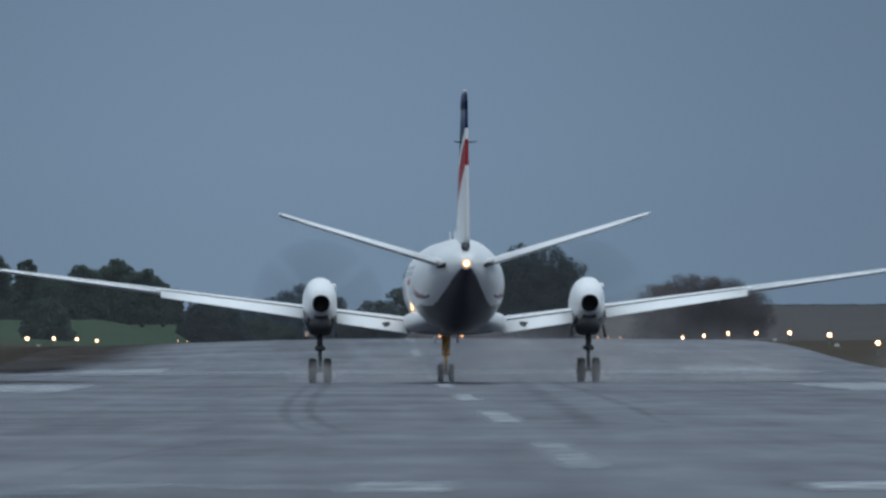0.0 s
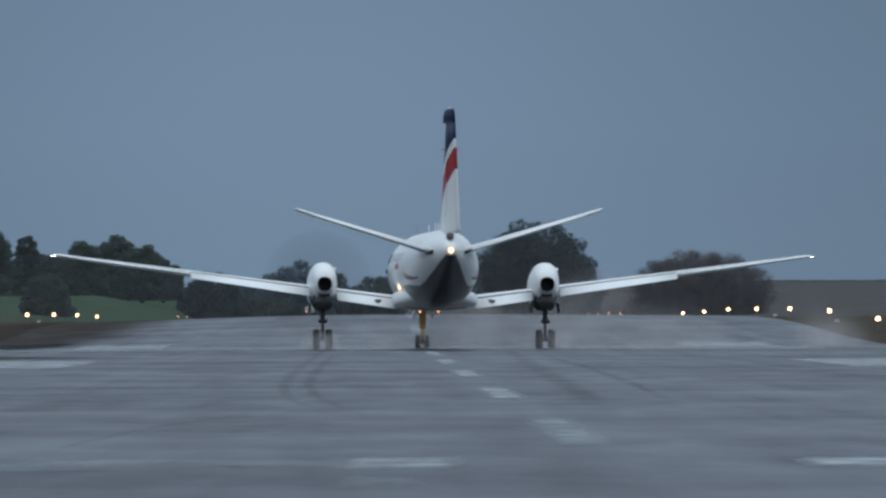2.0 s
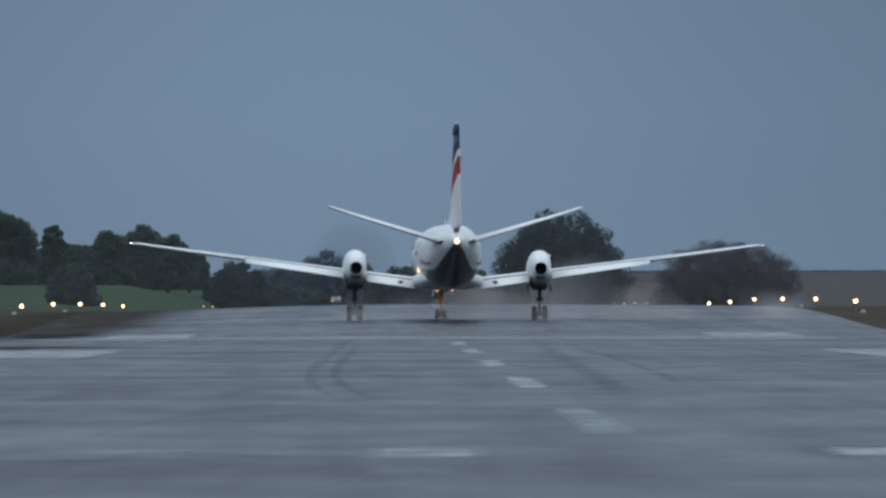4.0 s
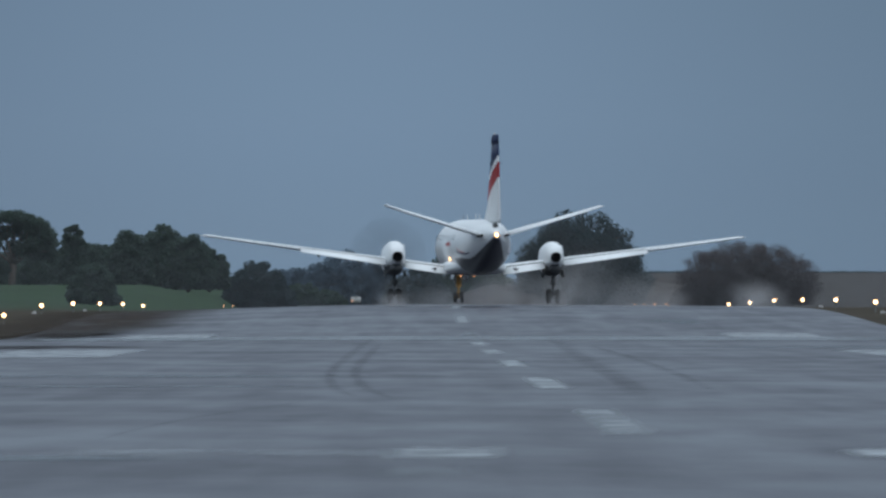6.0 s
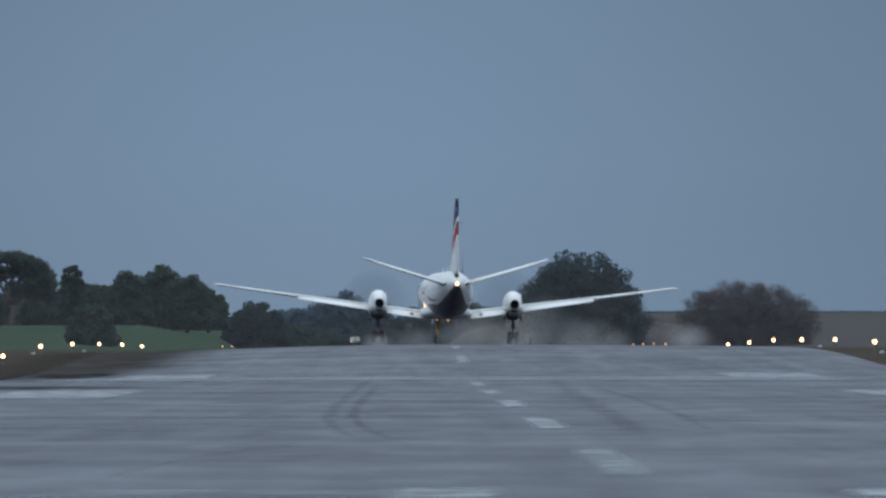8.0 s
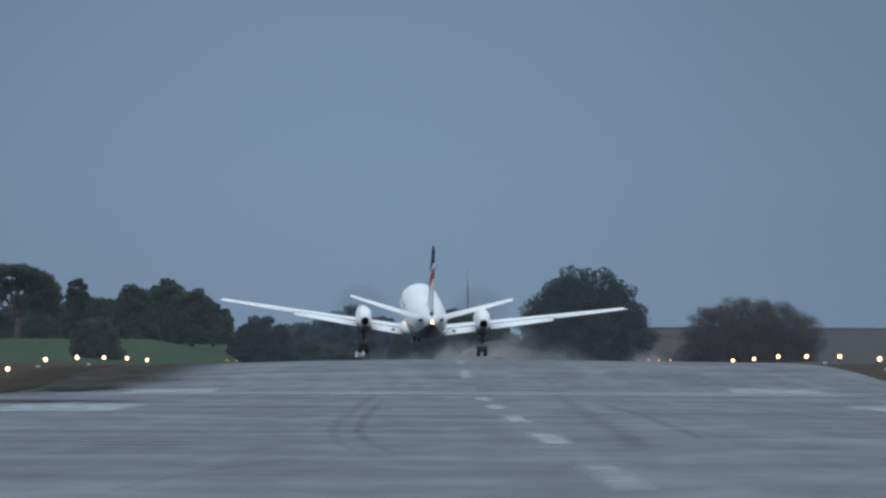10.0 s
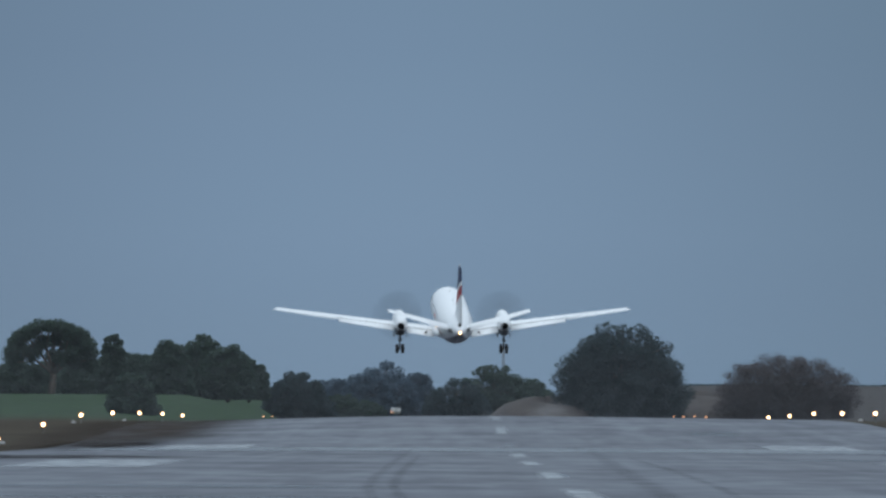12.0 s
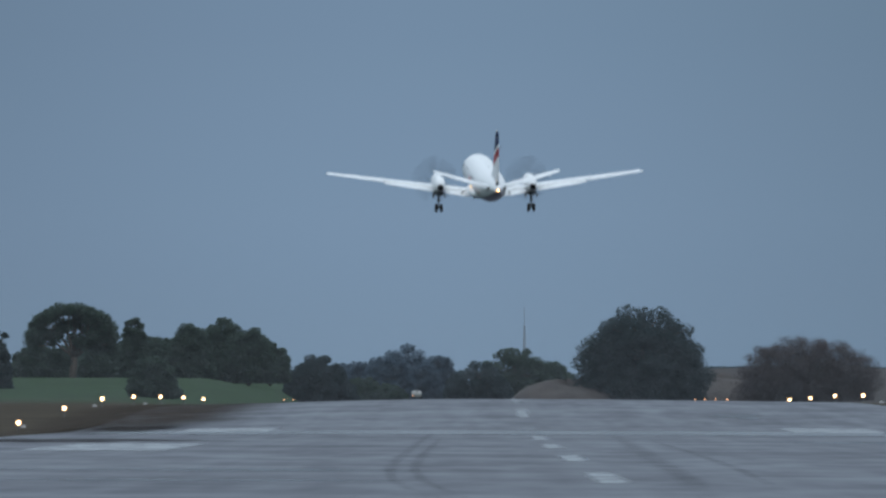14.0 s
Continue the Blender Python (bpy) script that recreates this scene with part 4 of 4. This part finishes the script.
def propeller(side):
    bm = bmesh.new()
    loft(bm, [ring((0, y, 0), (1, 0, 0), (0, 0, 1), r, r, 20) for y, r in ((0.0, 0.26), (0.15, 0.25), (0.32, 0.18), (0.45, 0.07), (0.47, 0.01))])
    p = part("propeller", bm, WHITE, plane, "turning four-bladed propeller blurred by its speed")
    for k in range(4):
        bm = bmesh.new()
        a = k * math.pi / 2
        ca, sa = math.cos(a), math.sin(a)
        rr = []
        for r, c, tw, th in ((0.22, 0.10, 62, 0.05), (0.5, 0.20, 48, 0.03), (0.9, 0.30, 34, 0.018), (1.3, 0.30, 25, 0.012), (1.6, 0.22, 20, 0.008), (1.67, 0.06, 19, 0.005)):
            ct, st = math.cos(radians(tw)), math.sin(radians(tw))
            sec = []
            for u, v in ((-.5, 0), (0, .5), (.5, 0), (0, -.5)):
                t, n = u * c * ct - v * th * st, u * c * st + v * th * ct
                sec.append(Vector((ca * r - sa * t, 0.16 + n, sa * r + ca * t)))
            rr.append(sec)
        loft(bm, rr)
        part("blade", bm, BLADE, p)
    p.location = (side * 3.35, 3.36, 1.98)
    return p


props = [propeller(-1), propeller(1)]

# tail
FIN_KEYS = ((3.28, -4.2, -9.98, 0.28), (3.55, -5.6, -10.02, 0.30), (4.1, -6.95, -10.08, 0.27), (5.2, -7.75, -10.18, 0.23), (6.2, -8.32, -10.26, 0.19), (6.85, -8.70, -10.32, 0.16), (7.03, -9.05, -10.32, 0.10), (7.08, -9.5, -10.25, 0.03))


def upright_foil(z, lead, trail, thick, f0, f1, k=9):
    ch = lead - trail
    fs = [f0 + (f1 - f0) * (1 - math.cos(math.pi * i / (k - 1))) / 2 for i in range(k)]
    shape = lambda f: 0.5 * thick * min(1.0, 2.2 * math.sqrt(max(0, f))) * (1.0 if f < 0.35 else 1 - 0.62 * (f - 0.35) / 0.65)
    return [Vector((shape(f), lead - f * ch, z)) for f in fs] + [Vector((-shape(f), lead - f * ch, z)) for f in reversed(fs)]


bm = bmesh.new()
loft(bm, [upright_foil(z, a, b, t, 0.0, 0.66) for z, a, b, t in (*FIN_KEYS[:5], (6.66, -8.58, -10.30, 0.168))])
fin = part("fin", bm, FIN, plane, "tall fin, white below, red band and navy top")
bm = bmesh.new()
loft(bm, [upright_foil(z, a, b, t * 1.02, 0.675, 1.0, 7) for z, a, b, t in ((3.40, -5.6, -9.98, 0.30), *FIN_KEYS[1:5], (6.66, -8.58, -10.30, 0.168))])
loft(bm, [upright_foil(z, a, b, t, 0.0, 1.0, 7) for z, a, b, t in ((6.668, -8.95, -10.31, 0.17), (6.86, -9.02, -10.33, 0.165), (7.03, -9.15, -10.32, 0.12), (7.08, -9.4, -10.25, 0.04))])
rudder = part("rudder", bm, FIN, fin)
HINGE = (Vector((0, -8.60, 3.40)), Vector((0, -9.74, 6.66)))
bm = bmesh.new()
block(bm, (-0.10, -9.98, 3.22), (0.10, -9.7, 3.42), 0.03)
part("rudder_foot", bm, SEAM, fin)
for s in (-1, 1):
    bm = bmesh.new()
    tube(bm, (s * 0.06, -9.5, 5.86), (s * 0.24, -9.62, 5.87), 0.018, 0.012, 6)
    tube(bm, (s * 0.24, -9.62, 5.87), (s * 0.27, -9.95, 5.88), 0.014, 0.01, 6)
    part("aerial", bm, BOOT, fin)
bm = bmesh.new()
ball(bm, (0, -9.3, 7.10), 0.06, 0.8, 1.6, 0.9)
part("beacon", bm, MARKER, fin)


def stab(side):
    at_x = lambda x: (-7.25 - 0.26 * (x - 0.3), 2.10 - 0.22 * (x - 0.3), 2.83 + 0.303 * (x - 0.3), 0.12 - 0.005 * x)
    bm = bmesh.new()
    rings = []
    for x in (0.30, 0.8, 2.0, 3.4, 4.15, 4.45, 4.54):
        le, ch, z, th = at_x(x)
        rings.append(foil(le, ch, side * x, z, 0.0, 0.68 if x < 4.1 else 0.98, th if x < 4.5 else 0.04))
    loft(bm, rings)
    s = part("tailplane", bm, WHITE, plane)
    bm = bmesh.new()
    rr = []
    for x in (0.72, 2.3, 4.08):
        le, ch, z, th = at_x(x)
        rr.append(droop(foil(le, ch, side * x, z, 0.69, 1.0, th * 1.05, k=7), le - 0.69 * ch, z, 3.0))
    loft(bm, rr)
    part("elevator", bm, WHITE, s)
    # shade in the open root gap, added as a flat black solid
    bm = bmesh.new()
    loft(bm, [ring((side * 0.52, y, z), (1, 0, 0.3), (0, 0, 1), w, h, 14) for y, z, w, h in ((-7.6, 2.84, 0.06, 0.03), (-8.4, 2.86, 0.15, 0.05), (-9.15, 2.87, 0.16, 0.05), (-9.2, 2.87, 0.05, 0.02))])
    part("root_gap_shade", bm, BOOT, s, "black solid standing for the shaded root gap")
    bm = bmesh.new()
    ball(bm, (side * 4.50, -9.55, 4.12), 0.05, 0.7, 1.6, 0.7)
    part("mass_balance", bm, WHITE, s)
    return s


stabs = [stab(-1), stab(1)]
bm = bmesh.new()
ball(bm, (0, -10.42, 2.90), 0.10, 1, 0.7, 1)
tail_lamp = part("tail_lamp", bm, TAIL_GLOW, plane, "bright warm white tail lamp")
bm = bmesh.new()
ball(bm, (0, -10.48, 2.90), 0.056, 1, 0.7, 1)
part("lit_bulb", bm, CORE_GLOW, tail_lamp, "bright bulb")
# no lamp here: a glowing oval imitates lamplight falling on the fuselage
bm = bmesh.new()
ball(bm, (-1.06, -0.4, 1.93), 0.085, 0.5, 1.5, 1.8)
part("light_spot", bm, SPOT_GLOW, fuselage, "glowing oval standing for warm lamplight on the fuselage")

# undercarriage


def wheel(r, w, parent, c):
    bm = bmesh.new()
    h = w / 2
    prof = [(-h * 0.75, r * 0.62), (-h, r * 0.75), (-h * 0.92, r * 0.92), (-h * 0.55, r), (h * 0.55, r), (h * 0.92, r * 0.92), (h, r * 0.75), (h * 0.75, r * 0.62)]
    loft(bm, [ring((x, 0, 0), (0, 1, 0), (0, 0, 1), q, q, 24) for x, q in prof])
    for x, q in ((-h * 0.5, 0.58), (h * 0.5, 0.58)):
        tube(bm, (x, 0, 0), (x * 1.2, 0, 0), r * q, r * 0.3, 16)
    o = part("wheel", bm, TYRE, parent)
    o.location = c
    return o


wheels = []
for side in (-1, 1):
    x0 = side * 3.36
    bm = bmesh.new()
    tube(bm, (x0, 0.10, 1.35), (x0, 0.02, 0.80), 0.075, 0.075)
    tube(bm, (x0, 0.02, 0.84), (x0, 0, 0.30), 0.05, 0.05)
    tube(bm, (x0 - 0.30, 0, 0.305), (x0 + 0.30, 0, 0.305), 0.05, 0.05)
    leg = part("main_leg", bm, STEEL, plane, "steel main undercarriage leg")
    bm = bmesh.new()
    tube(bm, (x0, 0.06, 0.95), (x0, 0.75, 1.35), 0.035, 0.035)
    tube(bm, (x0 - 0.13, -0.02, 0.86), (x0 + 0.13, -0.02, 0.86), 0.06, 0.06)
    part("drag_brace", bm, STEEL, leg)
    bm = bmesh.new()
    tube(bm, (x0, -0.06, 0.78), (x0, -0.24, 0.58), 0.03, 0.03, 8)
    tube(bm, (x0, -0.24, 0.58), (x0, -0.06, 0.38), 0.03, 0.03, 8)
    part("torque_link", bm, STEEL, leg)
    for s in (-0.185, 0.185):
        wheels.append(wheel(0.305, 0.20, leg, (x0 + s, 0, 0.305)))
bm = bmesh.new()
tube(bm, (0, 7.15, 1.45), (0, 7.28, 0.72), 0.125, 0.10)
tube(bm, (0, 7.28, 0.80), (0, 7.30, 0.26), 0.05, 0.05)
tube(bm, (-0.2, 7.30, 0.235), (0.2, 7.30, 0.235), 0.04, 0.04)
nose_leg = part("nose_leg", bm, LAMPLIT_ORANGE, plane, "nose undercarriage leg coloured yellow-orange for lamplight")
bm = bmesh.new()
tube(bm, (0, 7.25, 0.75), (0, 6.5, 1.30), 0.035, 0.035)
tube(bm, (-0.11, 7.2, 0.72), (0.11, 7.2, 0.72), 0.05, 0.05)
tube(bm, (0, 7.2, 0.70), (0, 7.05, 0.50), 0.03, 0.03, 8)
tube(bm, (0, 7.05, 0.50), (0, 7.22, 0.33), 0.03, 0.03, 8)
part("drag_brace", bm, LAMPLIT_ORANGE, nose_leg)
for s in (-1, 1):
    bm = bmesh.new()
    loft(bm, [[(s * (0.24 + o), y, z) for o, z in ((0, 1.32), (0.02, 1.32), (0.07, 1.0), (0.05, 1.0))] for y in (6.3, 7.0, 7.7)])
    part("nose_gear_door", bm, WHITE, plane)
for s in (-0.14, 0.14):
    wheels.append(wheel(0.235, 0.14, nose_leg, (s, 7.30, 0.235)))
for s in (-1, 1):
    bm = bmesh.new()
    ball(bm, (s * 0.28, 3.0, 1.17), 0.035, 1, 1, 1.2)
    part("taxi_lamp", bm, FAR_GLOW, plane)

# ---- spray thrown up by the wheels ----


wheel_spray = wisps("wheel_spray", [(-3.4, -1.8, 0.0, 0.3, 0.8, 0.05, 4, 0.5, 0.9), (3.5, -1.8, 0.0, 0.4, 0.8, 0.05, 3, 0.6, 1.0), (-1.5, 6, 0.0, 2.6, 5, 0.25, 7, 0.9, 1.6),
                                    (4.5, 6, 0.0, 4.0, 6, 0.5, 10, 1.2, 2.2), (9.5, 10, 0.0, 3.5, 6, 0.3, 4, 1.0, 1.6)],
                    vapour("spray_mist", (0.80, 0.78, 0.78), 0.27), 4, "fine mist of water droplets thrown up behind the wheels", "spray")

# ---- what moves ----
# seconds, x, distance, height of the wheels, heading to port, nose up, bank (degrees)
FLIGHT = [
    (0.0, 1.80, 388.6, -0.13, 1.39, -0.13, -0.01),
    (0.5, 1.80, 406.5, -0.11, 1.60, -0.33, 0.02),
    (1.0, 1.79, 426.8, -0.10, 2.06, -0.21, 0.04),
    (1.5, 1.75, 446.9, -0.09, 2.54, -0.31, 0.06),
    (2.0, 1.55, 468.6, -0.09, 2.57, -0.29, 0.26),
    (2.5, 1.28, 490.0, -0.05, 1.83, -0.10, 0.14),
    (3.0, 1.01, 513.4, 0.04, 0.35, -0.10, -0.07),
    (5.5, 2.14, 634.4, 0.88, 4.81, 0.21, 0.93),
    (6.0, 1.92, 656.4, 1.02, 4.98, 0.25, 0.22),
    (6.5, 1.58, 688.0, 1.03, 3.77, -0.59, 0.68),
    (7.0, 1.10, 710.4, 1.04, 2.76, -0.19, -0.07),
    (7.5, 0.93, 741.6, 1.06, 2.00, -0.70, 0.43),
    (8.0, 0.89, 770.9, 1.05, 2.95, -0.16, 0.61),
    (10.5, -0.95, 908.6, 1.46, 2.39, 6.72, 1.17),
    (11.0, -1.19, 940.1, 2.42, 1.87, 6.95, 0.21),
    (11.5, -1.23, 968.7, 3.62, 2.02, 7.24, -0.11),
    (12.0, -1.06, 1004.8, 5.04, 2.97, 8.78, -0.30),
    (12.5, -0.81, 1031.8, 6.76, 4.44, 9.56, 0.24),
    (13.0, -0.60, 1067.2, 9.19, 5.92, 9.68, 0.02),
    (13.5, -0.49, 1096.8, 11.75, 5.86, 8.94, 0.31),
    (14.0, -0.33, 1125.8, 14.56, 5.23, 8.10, -0.79),
]


def flight_pose(x, y, z, head, nose, bank):
    return Matrix.Translation((x, y, z)) @ pose(0, 0, 0, 0, 0, head) @ pose(0, 0, 0, nose, 0, 0) @ pose(0, 0, 0, 0, bank, 0)


def motions():
    walk(plane, [(t, flight_pose(*r)) for t, *r in FLIGHT])
    steps = [k / 30 for k in range(421)]
    for k, p in enumerate(props):
        o = p.location.copy()
        walk(p, [(t, Matrix.Translation(o) @ pose(0, 0, 0, 0, (88 * i) % 360 + 20 * k, 0)) for i, t in enumerate(steps)])
    for k, w in enumerate(wheels):
        o = w.location.copy()
        walk(w, [(t, Matrix.Translation(o) @ pose(0, 0, 0, -(74 * i) % 360 + 11 * k, 0, 0)) for i, t in enumerate(steps)])
    a, b = HINGE
    for_axis = lambda deg: Matrix.Translation(a) @ Matrix.Rotation(radians(deg), 4, (b - a).normalized()) @ Matrix.Translation(-a)
    walk(rudder, [(t, for_axis(deg)) for t, deg in ((0.0, 2), (0.5, 4), (1.0, 6), (1.5, 10), (2.0, 11), (2.5, 10), (3.0, 4), (5.5, 8), (6.5, 5), (7.5, 3), (8.0, 1), (10.5, 1), (11.5, 2), (12.5, 5), (13.5, 3), (14.0, 2))])
    for st in strobes:
        o, rows, tick = st.location.copy(), [(0.0, 0)], 1 / 30
        for k in range(14):
            t = 0.5 + 1.0273 * k + (0.05 if k else 0.0)
            if t < 13.8:
                t = round(t * 30) / 30
                rows += [(t - 2 * tick, 0), (t - tick, 0), (t, 88), (t + tick, 0), (t + 2 * tick, 0)]
        walk(st, [(t, Matrix.Translation(o) @ pose(0, 0, 0, -g, 0, 0)) for t, g in rows + [(14.0, 0)]])
    rows = []
    for t, x, y, z, *r in FLIGHT:
        d = min(y, 905 + 0.15 * max(0, y - 905))
        rows.append((t, pose(x if t < 10 else 0.2, d, crest(d) - max(0.0, t - 9.5) * 0.5, 0, 0, 0)))
    walk(wheel_spray, rows)


motions()
